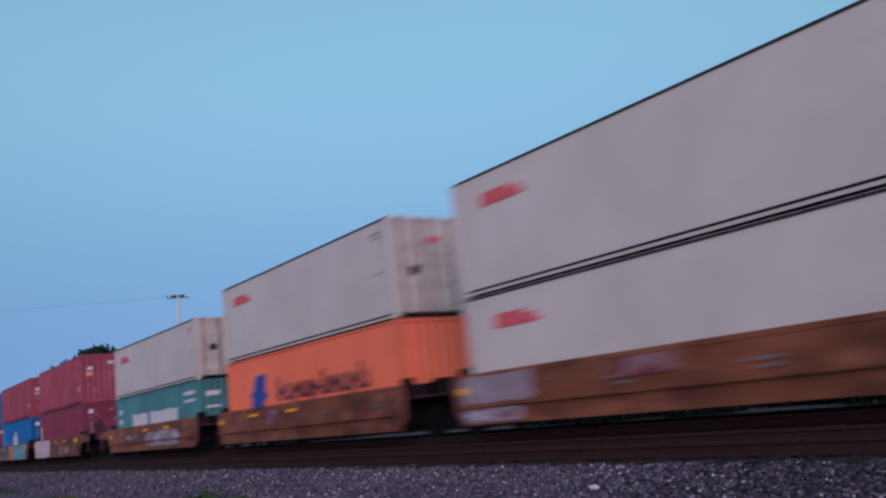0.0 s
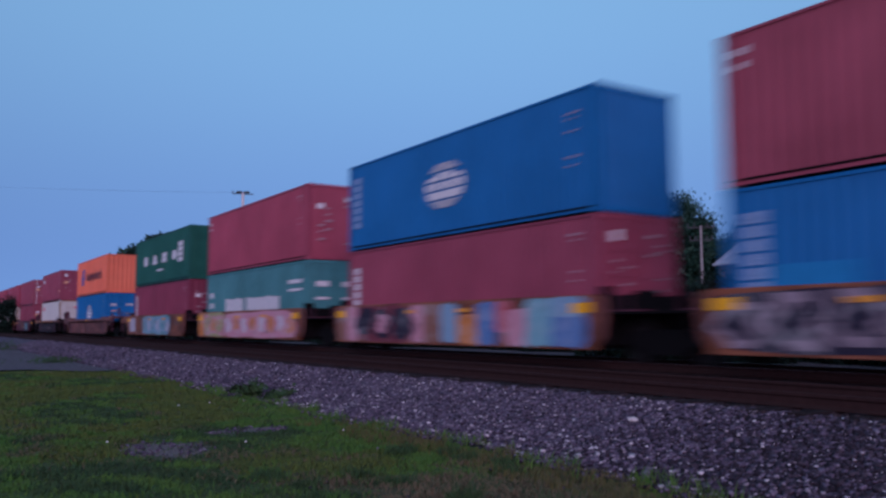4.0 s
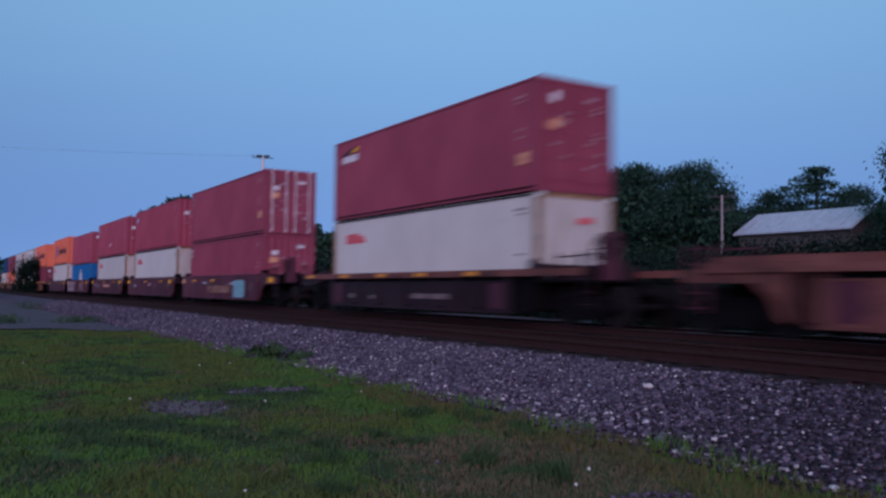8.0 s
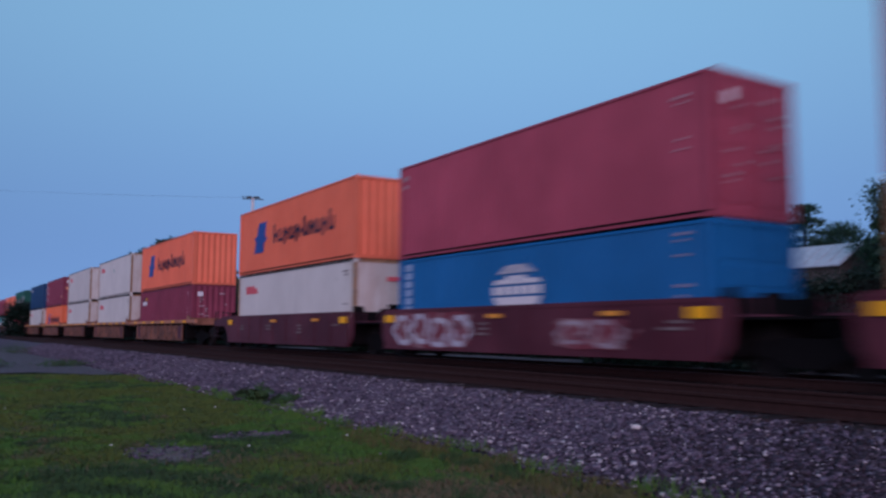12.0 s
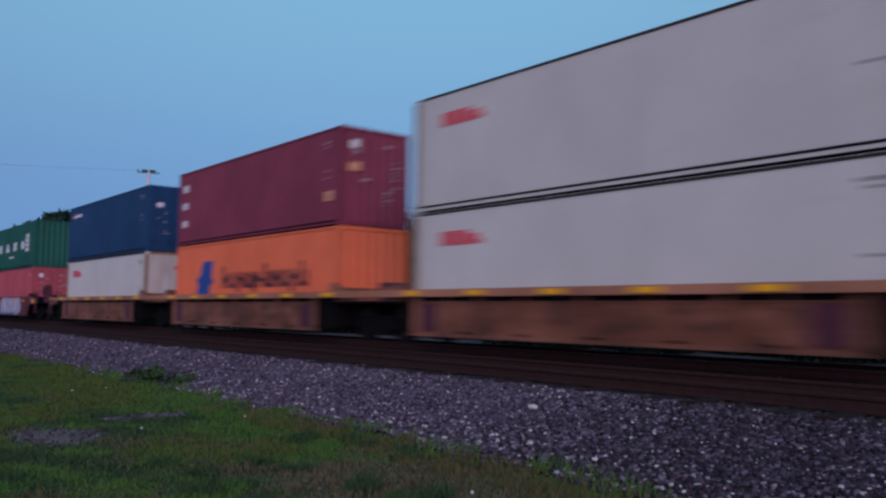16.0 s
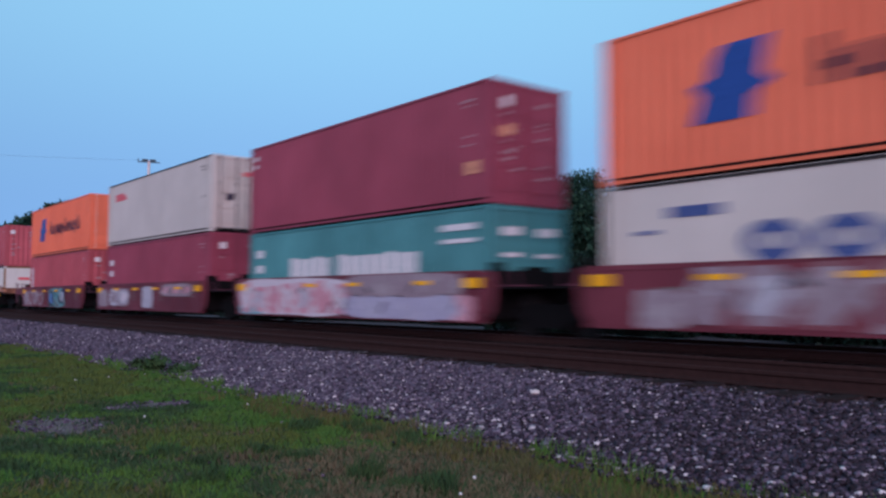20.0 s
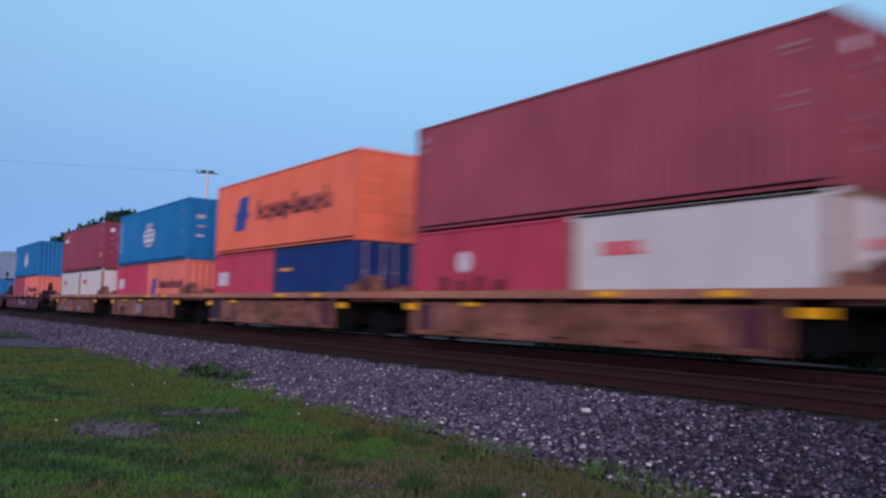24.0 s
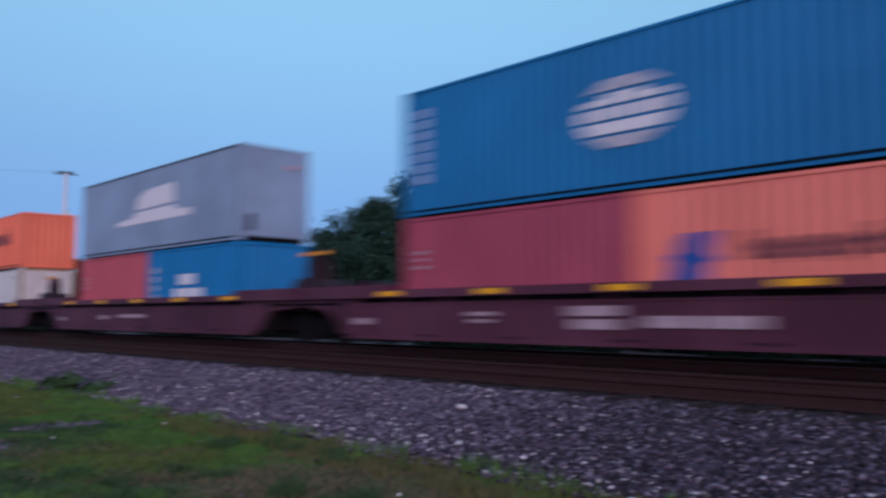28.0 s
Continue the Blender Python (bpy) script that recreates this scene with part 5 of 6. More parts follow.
def rail_build(bm):
    prof = [(-0.07, -0.17), (0.07, -0.17), (0.07, -0.155), (0.012, -0.135), (0.012, -0.05), (0.036, -0.035), (0.036, -0.002), (-0.036, -0.002), (-0.036, -0.035), (-0.012, -0.05), (-0.012, -0.135), (-0.07, -0.155)]
    a = [bm.verts.new((x, -700, z)) for x, z in prof]
    b = [bm.verts.new((x, 900, z)) for x, z in prof]
    bm.faces.new(a), bm.faces.new(b[::-1])
    for i in range(len(prof)):
        bm.faces.new((a[i], a[(i + 1) % len(prof)], b[(i + 1) % len(prof)], b[i]))


def track(x, near):
    tr = thing("railway_track", "straight railway track with rusty rails on wooden ties" + (", empty" if near else ", under the train"), "railway track", at=(x, 0, RAIL))
    tagged(tr, kind="structure")
    for s in (-1, 1):
        piece("rail", cached(("rail",), rail_build), RAILM, tr, at=(s * 0.753, 0, 0))
        piece("rail_head", cached(("rail_head",), lambda bm: box(bm, -0.03, 0.03, -700, 900, -0.002, 0.002)), RAILTOP if not near else RAILM, tr, at=(s * 0.753, 0, 0))
    tie = cached(("tie",), lambda bm: box(bm, -1.37, 1.37, -0.115, 0.115, -0.36, -0.165))
    plate = cached(("tie_plate",), lambda bm: box(bm, -0.10, 0.10, -0.09, 0.09, -0.173, -0.155))
    y = -4.0
    for i in range(220 if near else 60):
        t = piece("tie", tie, TIE, tr, at=(0.05 * math.sin(i * 12.9), y, -0.010 * (i % 3)))
        t.rotation_euler = (0, 0, 0.012 * math.sin(i * 7.1))
        y += 0.54
    bm = bmesh.new()
    while y < 420:
        box(bm, -1.3, 1.3, y - 0.115, y + 0.115, -0.36, -0.18)
        y += 0.54
    tagged(part("far_ties", bm, TIE, tr), kind="stuff")


track(NEAR_X, True)
track(TRAIN_X, False)


# ---- loose stones of the ballast ----
def scatter(name, centres, sizes, material, label, rng, flat=0.7, other=None):
    """Many angular stones in one mesh; other: a second material and the stones that have it."""
    n = len(centres)
    cube = np.array([(x, y, z) for x in (-1, 1) for y in (-1, 1) for z in (-1, 1)], float)
    quads = np.array([(0, 1, 3, 2), (4, 6, 7, 5), (0, 4, 5, 1), (2, 3, 7, 6), (0, 2, 6, 4), (1, 5, 7, 3)])
    v = cube[None] * rng.uniform(0.55, 1.0, (n, 8, 3)) * sizes[:, None, None] * np.array((1, 1, flat))
    a, b = rng.uniform(0, 6.283, n), rng.uniform(-0.6, 0.6, n)
    ca, sa, cb, sb = np.cos(a), np.sin(a), np.cos(b), np.sin(b)
    y2, z2 = v[..., 1] * cb[:, None] - v[..., 2] * sb[:, None], v[..., 1] * sb[:, None] + v[..., 2] * cb[:, None]
    x3, y3 = v[..., 0] * ca[:, None] - y2 * sa[:, None], v[..., 0] * sa[:, None] + y2 * ca[:, None]
    verts = (np.stack([x3, y3, z2], -1) + centres[:, None]).reshape(-1, 3)
    faces = (quads[None] + (np.arange(n) * 8)[:, None, None]).reshape(-1, 4)
    ob = raw(name, verts, faces, material, label)
    if other:
        ob.data.materials.append(other[0])
        ob.data.polygons.foreach_set("material_index", np.repeat(other[1].astype(np.int32), 6))
    return ob


def raw(name, verts, faces, material, label):
    me = bpy.data.meshes.new(name)
    k = faces.shape[1]
    me.vertices.add(len(verts))
    me.vertices.foreach_set("co", verts.astype(np.float32).ravel())
    me.loops.add(faces.size)
    me.loops.foreach_set("vertex_index", faces.astype(np.int32).ravel())
    me.polygons.add(len(faces))
    me.polygons.foreach_set("loop_start", np.arange(0, faces.size, k, dtype=np.int32))
    me.update(calc_edges=True)
    me.validate()
    me.materials.append(material)
    return tagged(new(name, me), label, kind="stuff")


def island_material(name, stops, rough=0.8, translucent=0.0):
    m, nt, b = nodes_of(name)
    g = nt.nodes.new("ShaderNodeNewGeometry")
    c = ramp(nt, g.outputs["Random Per Island"], *stops)
    n = noise_of(nt, coords(nt), 60, 3)
    nt.links.new(mix(nt, ramp(nt, n, (0.3, 0.0), (0.8, 0.4)), c, tuple(0.6 * x for x in stops[0][1])), b.inputs["Base Color"])
    b.inputs["Roughness"].default_value = rough
    return m


STONE = island_material("crushed_stone", [(0.0, (0.026, 0.020, 0.030)), (0.35, (0.083, 0.065, 0.092)), (0.75, (0.139, 0.109, 0.152)), (0.94, (0.20, 0.160, 0.212)), (1.0, (0.28, 0.235, 0.275))])
PALE_STONE = island_material("pale_crushed_stone", [(0.0, (0.14, 0.115, 0.15)), (0.5, (0.30, 0.26, 0.29)), (0.8, (0.52, 0.47, 0.49)), (1.0, (0.85, 0.80, 0.79))])
# darker copy of STONE, dimming painted in by colour
DARKENED_STONE = island_material("darkened_crushed_stone", [(0.0, (0.016, 0.012, 0.016)), (0.6, (0.040, 0.031, 0.042)), (1.0, (0.085, 0.066, 0.082))])
RUSTY_STONE = island_material("rust_stained_stone", [(0.0, (0.026, 0.016, 0.017)), (0.6, (0.072, 0.045, 0.048)), (0.93, (0.12, 0.085, 0.09)), (1.0, (0.30, 0.25, 0.26))])
rs = np.random.default_rng(5)


def stone_places(n, x0, x1, y0, y1, power):
    y = y0 + (y1 - y0) * rs.random(n) ** power
    x = x0 + (x1 - x0) * rs.random(n)
    return np.array([(a, b, ballast_z(a, b) + 0.014) for a, b in zip(x, y) if a > edge(b) - 0.35 * rs.random() ** 2])


def stone_sizes(n, small, large):
    """Mostly small stones and a few large ones."""
    return small + (large - small) * rs.random(n) ** 1.8


WORDS = "angular grey crushed stones with pale ones among them"
pts = stone_places(38000, 5.4, 8.45, 1.2, 15, 1.15)
# share of dark stones grows below y 7.8: dimming put into the colour
darkened = rs.random(len(pts)) < 0.68 * np.clip((7.8 - pts[:, 1]) / 3.2, 0, 1)
scatter("ballast_stones", pts, stone_sizes(len(pts), 0.011, 0.033), STONE, WORDS, rs, other=(DARKENED_STONE, darkened))
pts = stone_places(17000, 5.4, 8.45, 14.5, 32, 1.1)
scatter("ballast_stones", pts, stone_sizes(len(pts), 0.015, 0.040), STONE, WORDS, rs)
pts = stone_places(9000, 5.4, 8.45, 31, 66, 1.2)
scatter("ballast_stones", pts, stone_sizes(len(pts), 0.03, 0.06), STONE, WORDS, rs)
# broken pale faces and chips; their paleness also paints in the glints
pts = stone_places(3000, 5.5, 8.3, 1.2, 13, 1.0)
# fewer pale chips at small y, part of the same painted dimming
pts = pts[rs.random(len(pts)) < 0.5 + 0.5 * np.clip((pts[:, 1] - 4.5) / 4, 0, 1)]
pts[:, 2] += 0.012
scatter("pale_chips", pts, stone_sizes(len(pts), 0.005, 0.021), PALE_STONE, "pale chips among the ballast stones", rs)
pts = stone_places(2200, 5.5, 8.3, 12.5, 34, 1.1)
pts[:, 2] += 0.014
scatter("pale_chips", pts, stone_sizes(len(pts), 0.007, 0.024), PALE_STONE, "pale chips among the ballast stones", rs)
# pale stones that have rolled down to the foot of the slope
pts = np.array([(a, b, ballast_z(a, b) + 0.018) for a, b in ((edge(b) - 0.15 + 0.75 * rs.random() ** 1.3, b) for b in rs.uniform(2.0, 17, 520)) if noise.noise(Vector((b * 0.9, 3.3, 0))) > -0.15])
scatter("rolled_stones", pts, stone_sizes(len(pts), 0.012, 0.034), PALE_STONE, "pale stones rolled to the foot of the ballast slope", rs)
# rust-stained stones round the ends of the ties
pts = stone_places(2600, 7.95, 8.7, 1.2, 40, 1.3)
scatter("rusty_stones", pts, stone_sizes(len(pts), 0.014, 0.036), RUSTY_STONE, "rust-brown stained stones beside the ties", rs)
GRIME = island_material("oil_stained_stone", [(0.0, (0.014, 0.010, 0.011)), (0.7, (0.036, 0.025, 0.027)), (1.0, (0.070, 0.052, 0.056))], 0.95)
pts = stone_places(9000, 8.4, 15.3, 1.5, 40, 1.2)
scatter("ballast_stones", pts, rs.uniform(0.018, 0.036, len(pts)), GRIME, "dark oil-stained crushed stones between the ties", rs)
pts = np.stack([rs.uniform(1.0, 5.8, 46), rs.uniform(3.0, 24, 46), np.full(46, 0.02)], 1)
scatter("strewn_pebbles", pts, rs.uniform(0.006, 0.015, 46), STONE, "pale pebbles strewn in the grass", rs)
pale = bmesh.new()
bmesh.ops.create_icosphere(pale, subdivisions=2, radius=0.056, matrix=Matrix.Diagonal((1.2, 0.9, 0.6, 1)))
for v in pale.verts:
    v.co *= 1 + 0.25 * noise.noise(v.co * 22)
me = to_mesh("stone", pale)
pts = np.array([(a, b, ballast_z(a, b) + 0.012) for a, b in zip(rs.uniform(5.9, 8.7, 5000), rs.uniform(-14, 1.6, 5000)) if a > edge(b)])
scatter("ballast_stones", pts, rs.uniform(0.018, 0.042, len(pts)), STONE, "angular grey crushed stones with pale ones among them", rs)
big = piece("stone", me, plain("pale_limestone", (0.62, 0.58, 0.55), 0.8, vary=0.2), None, "single pale stone lying on the ballast slope", (7.33, 7.31, 0.37))
tagged(big, category="stone")

# ---- grass ----
BARE = [(2.75, 10.6, 0.55, 0.75), (4.25, 11.9, 0.6, 0.45), (4.3, 4.3, 0.5, 0.3)]


def blades(name, n, x0, x1, y0, y1, h0, h1, material, label, keep, power=1.0, lie=1.2):
    y = y0 + (y1 - y0) * rs.random(n) ** power
    x = x0 + (x1 - x0) * rs.random(n)
    ok = np.array([keep(a, b) for a, b in zip(x, y)])
    x, y = x[ok], y[ok]
    n = len(x)
    z = np.array([max(lump(a, b) - 0.02, -0.03) if a < edge(b) - 0.2 else 0.02 for a, b in zip(x, y)])
    tuft = np.array([0.75 + 0.7 * noise.noise(Vector((a * 2.6, b * 2.6, 1))) for a, b in zip(x, y)])
    h = rs.uniform(h0, h1, n) * tuft * (0.7 + 0.6 * rs.random(n))
    w = 0.0026 + 0.00055 * np.abs(y)
    a, lean, la = rs.uniform(0, 6.283, n), h * rs.uniform(0.2, lie, n), rs.uniform(0, 6.283, n)
    dx, dy = np.cos(a) * w, np.sin(a) * w
    base = np.stack([x, y, z], 1)
    side = np.stack([dx, dy, 0 * x], 1)
    mid = base + np.stack([np.cos(la) * lean * 0.3, np.sin(la) * lean * 0.3, h * 0.6], 1)
    tip = base + np.stack([np.cos(la) * lean, np.sin(la) * lean, h], 1)
    verts = np.stack([base - side, base + side, mid + side * 0.7, mid - side * 0.7, tip - side * 0.1, tip + side * 0.1], 1).reshape(-1, 3)
    i = (np.arange(n) * 6)[:, None]
    faces = np.concatenate([i + np.array((0, 1, 2, 3)), i + np.array((3, 2, 5, 4))])
    return raw(name, verts, faces, material, label)


def blade_material(name, main, other, deep):
    """Patches from a hand to a metre wide, and a little difference from blade to blade."""
    m, nt, b = nodes_of(name)
    g = nt.nodes.new("ShaderNodeNewGeometry")
    v = coords(nt)
    c = mix(nt, ramp(nt, noise_of(nt, v, 1.0, 3, 0.6), (0.42, 0.0), (0.58, 1.0)), main, other)
    c = mix(nt, ramp(nt, noise_of(nt, v, 3.4, 4, 0.65), (0.50, 0.0), (0.64, 0.75)), c, deep)
    tone = ramp(nt, g.outputs["Random Per Island"], (0.0, 0.87), (1.0, 1.0))
    nt.links.new(mix(nt, 1.0, c, tone, "MULTIPLY"), b.inputs["Base Color"])
    b.inputs["Roughness"].default_value = 0.7
    # blades are curved across, so together they take the light more evenly than flat strips
    soft = nt.nodes.new("ShaderNodeVectorMath")
    soft.operation = "MULTIPLY_ADD"
    soft.inputs[1].default_value, soft.inputs[2].default_value = (0.35, 0.35, 0.35), (0.0, 0.0, 0.65)
    unit_n = nt.nodes.new("ShaderNodeVectorMath")
    unit_n.operation = "NORMALIZE"
    nt.links.new(g.outputs["Normal"], soft.inputs[0])
    nt.links.new(soft.outputs[0], unit_n.inputs[0])
    nt.links.new(unit_n.outputs[0], b.inputs["Normal"])
    return m


FRESH = blade_material("fresh_grass", (0.080, 0.196, 0.032), (0.106, 0.206, 0.036), (0.061, 0.153, 0.032))
OLIVE = blade_material("olive_grass", (0.132, 0.165, 0.032), (0.104, 0.150, 0.032), (0.080, 0.120, 0.032))
DULL = blade_material("dull_grass", (0.048, 0.100, 0.034), (0.060, 0.112, 0.036), (0.032, 0.072, 0.030))
DRY = blade_material("dry_grass", (0.212, 0.158, 0.088), (0.172, 0.134, 0.074), (0.12, 0.093, 0.058))


def dryness(x, y):
    """Near 1 in the dry, brown stretch of the verge."""
    d = math.exp(-((x - 4.5 - 0.12 * (y - 5)) / 1.75) ** 2 - ((y - 5.6) / 2.8) ** 2)
    return d + 0.5 * noise.noise(Vector((x * 0.7, y * 0.7, 5))) + 0.35 * noise.noise(Vector((x * 2.1, y * 2.1, 6)))


def kind_of_turf(x, y):
    """Which growth holds a spot: bright along the ballast's foot, yellowish far off, dull round the bare patches, brown where the verge is dry."""
    wide, near = noise.noise(Vector((x * 0.55, y * 0.40, 2))), noise.noise(Vector((x * 1.7, y * 1.3, 8)))
    if dryness(x, y) > 0.55 + 0.3 * (rs.random() - 0.5):
        return "dry" if rs.random() < 0.85 else "dull"
    foot = math.exp(-((x - edge(y) + 0.8) / 0.75) ** 2) if y < 15 else 0.0
    worn = max(math.exp(-((x - a) / 1.2) ** 2 - ((y - b) / 2.0) ** 2) for a, b, c, d in BARE)
    shade = math.exp(-(x / 2.2) ** 2 - ((y - 3.0) / 2.2) ** 2)
    marks = {"fresh": 0.35 + 0.9 * foot + 1.1 * near, "olive": 0.25 + 0.4 * min(1.0, max(0.0, (y - 12) / 8)) + 1.5 * wide, "dull": 0.18 + 0.50 * worn + 0.35 * shade - 0.9 * wide - 0.6 * near, "dry": 0.05 + 0.4 * shade + 0.3 * worn - 0.8 * near}
    return max(marks, key=lambda k: marks[k] + 0.5 * rs.random())


def bare(x, y):
    """Thin growth that fades into the bare patches."""
    ragged = 0.8 * noise.noise(Vector((x * 2.6, y * 2.6, 2))) + 0.6 * noise.noise(Vector((x * 7, y * 7, 4)))
    return any(((x - a) / c) ** 2 + ((y - b) / d) ** 2 < 1.5 * rs.random() + 0.8 * ragged for a, b, c, d in BARE)


def far_edge(x):
    return 30.5 + 1.3 * math.sin(x * 0.8)


def lawn(x, y):
    return x < edge(y) - 0.1 + 0.25 * noise.noise(Vector((x * 3, y * 3, 9))) and y < far_edge(x) and x > 0.02 * y and not bare(x, y)


for name, what, material, words in (("fresh_grass", "fresh", FRESH, "fresh green grass of the verge"), ("olive_grass", "olive", OLIVE, "yellowish green grass of the verge"),
                                    ("dull_grass", "dull", DULL, "dull dark green grass of the verge"), ("dry_grass", "dry", DRY, "dry brown grass of the verge")):
    blades(name, 120000, -0.6, 6.2, 2.2, 13, 0.022, 0.070, material, words, lambda x, y: lawn(x, y) and kind_of_turf(x, y) == what, 1.15)
    blades(name, 70000, -0.6, 6.2, 12.5, 31.5, 0.03, 0.075, material, words, lambda x, y: lawn(x, y) and kind_of_turf(x, y) == what, 1.2)
blades("dull_grass", 40000, -9.0, 6.2, -9.0, 2.4, 0.04, 0.12, DULL, "dull dark green grass round the standpoint", lambda x, y: x < edge(y) - 0.1 and math.hypot(x, y) > 0.35)
blades("dull_grass", 30000, -12.0, 0.6, 2.2, 31, 0.05, 0.13, DULL, "dull dark green grass of the open field", lambda x, y: x < 0.02 * y and y < far_edge(x), 1.3)
STRAW = blade_material("straw_grass", (0.158, 0.142, 0.044), (0.128, 0.124, 0.042), (0.090, 0.088, 0.036))
blades("straw_grass", 20000, 3.6, 6.4, 2.4, 12, 0.05, 0.13, STRAW, "straw-coloured grass behind the foot of the ballast", lambda x, y: -0.95 < x - edge(y) < -0.15 and noise.noise(Vector((x * 1.2, y * 1.2, 4))) > -0.2, 1.3, 0.6)
blades("edge_grass", 12000, 4.2, 6.4, 2.5, 20, 0.08, 0.20, FRESH, "taller grass along the foot of the ballast", lambda x, y: abs(x - edge(y) + 0.20) < 0.26 and noise.noise(Vector((x * 1.5, y * 1.5, 7))) > 0.0, 1.2, 0.6)
# dark tufts that stand out of the dry verge
spots = [(a, b) for a, b in zip(rs.uniform(2.2, 5.6, 60), rs.uniform(2.6, 9.0, 60)) if dryness(a, b) > 0.15][:26]
blades("tuft_grass", 90000, 1.8, 6.0, 2.3, 9.3, 0.05, 0.15, DULL, "dark tufts of weedy grass in the verge", lambda x, y: any((x - a) ** 2 + (y - b) ** 2 < 0.014 + 0.02 * rs.random() for a, b in spots), 1.1, 0.8)
pts = np.stack([rs.uniform(0.5, 5.4, 260), rs.uniform(3, 22, 260), rs.uniform(0.06, 0.13, 260)], 1)
scatter("clover_flowers", pts[:12], rs.uniform(0.006, 0.013, 12), plain("white_petals", (0.7, 0.7, 0.66), 0.8), "small white clover flowers in the grass", rs, 1.0)
for a, b, c, d in BARE:
    bm = bmesh.new()
    rows = []
    for q in (0.02, 0.4, 0.85, 1.3):
        row = []
        for t in np.linspace(0, 6.283, 30, endpoint=False):
            x = a + c * q * math.cos(t) * (1 + 0.18 * math.sin(5 * t))
            y = b + d * q * math.sin(t) * (1 + 0.15 * math.cos(3 * t))
            row.append(bm.verts.new((x, y, -0.02 + lump(x, y) + (0.012 if q < 1 else 0.0 if q < 1.2 else -0.03))))
        rows.append(row)
    for r0, r1 in zip(rows, rows[1:]):
        for i in range(30):
            bm.faces.new((r0[i], r0[(i + 1) % 30], r1[(i + 1) % 30], r1[i]))
    ob = piece("bare_patch", to_mesh("bare_patch", bm, True), DUST, None, "bare gravelly patch in the grass")
    tagged(ob, kind="structure")
pts = []
for a, b, c, d in BARE:
    for i in range(110):
        q, t = rs.random() ** 0.5, rs.uniform(0, 6.283)
        x, y = a + c * q * math.cos(t), b + d * q * math.sin(t)
        pts.append((x, y, lump(x, y) + 0.004))
scatter("patch_pebbles", np.array(pts), rs.uniform(0.008, 0.024, len(pts)), STONE, "pebbles on bare patches in the grass", rs)


# ---- weeds ----
def weed(x, y, r, h, seed):
    r0 = np.random.default_rng(seed)
    n = 420
    p = r0.normal(0, 1, (n, 3)) * np.array((r * 0.5, r * 0.5, h * 0.28)) + np.array((0, 0, h * 0.45))
    p[:, 2] = np.abs(p[:, 2])
    ob = leaf_mesh("weed", p, r0.uniform(0.03, 0.07, n), r0, DULL)
    ob.location = (x, y, 0.02)
    return tagged(ob, "low dark green weed clump on the gravel", "weed", kind="stuff")


def leaf_mesh(name, p, size, r0, material, flat=0.6):
    n = len(p)
    u = r0.normal(0, 1, (n, 3))
    u /= np.linalg.norm(u, axis=1)[:, None]
    w = np.cross(u, r0.normal(0, 1, (n, 3)))
    w[:, 2] *= flat
    w /= np.linalg.norm(w, axis=1)[:, None]
    s = size[:, None]
    verts = np.stack([p - u * s, p - w * s * 0.55, p + u * s, p + w * s * 0.55], 1).reshape(-1, 3)
    faces = (np.arange(n) * 4)[:, None] + np.array((0, 1, 2, 3))
    ob = raw(name, verts, faces, material, "")
    del ob["kind"]
    return ob


for i, (x, y, r, h) in enumerate([(6.15, 16.9, 0.26, 0.30), (6.4, 16.0, 0.3, 0.2), (6.2, 17.9, 0.2, 0.18), (5.3, 58.0, 1.0, 0.6), (5.2, 37.0, 0.9, 0.25), (2.4, 36.5, 0.8, 0.35)]):
    weed(x, y, r, h, i)

# ---- trees ----
LEAF = island_material("tree_leaves", [(0.0, (0.012, 0.040, 0.028)), (0.6, (0.021, 0.062, 0.039)), (1.0, (0.034, 0.088, 0.048))], 0.6)
# darker copy of LEAF: shade low among the trees is in its colour
SHADED_LEAF = island_material("shaded_bush_leaves", [(0.0, (0.005, 0.014, 0.010)), (0.6, (0.008, 0.022, 0.014)), (1.0, (0.013, 0.032, 0.019))], 0.6)
BARK = plain("dark_bark", (0.05, 0.040, 0.032), 0.9, vary=0.4)


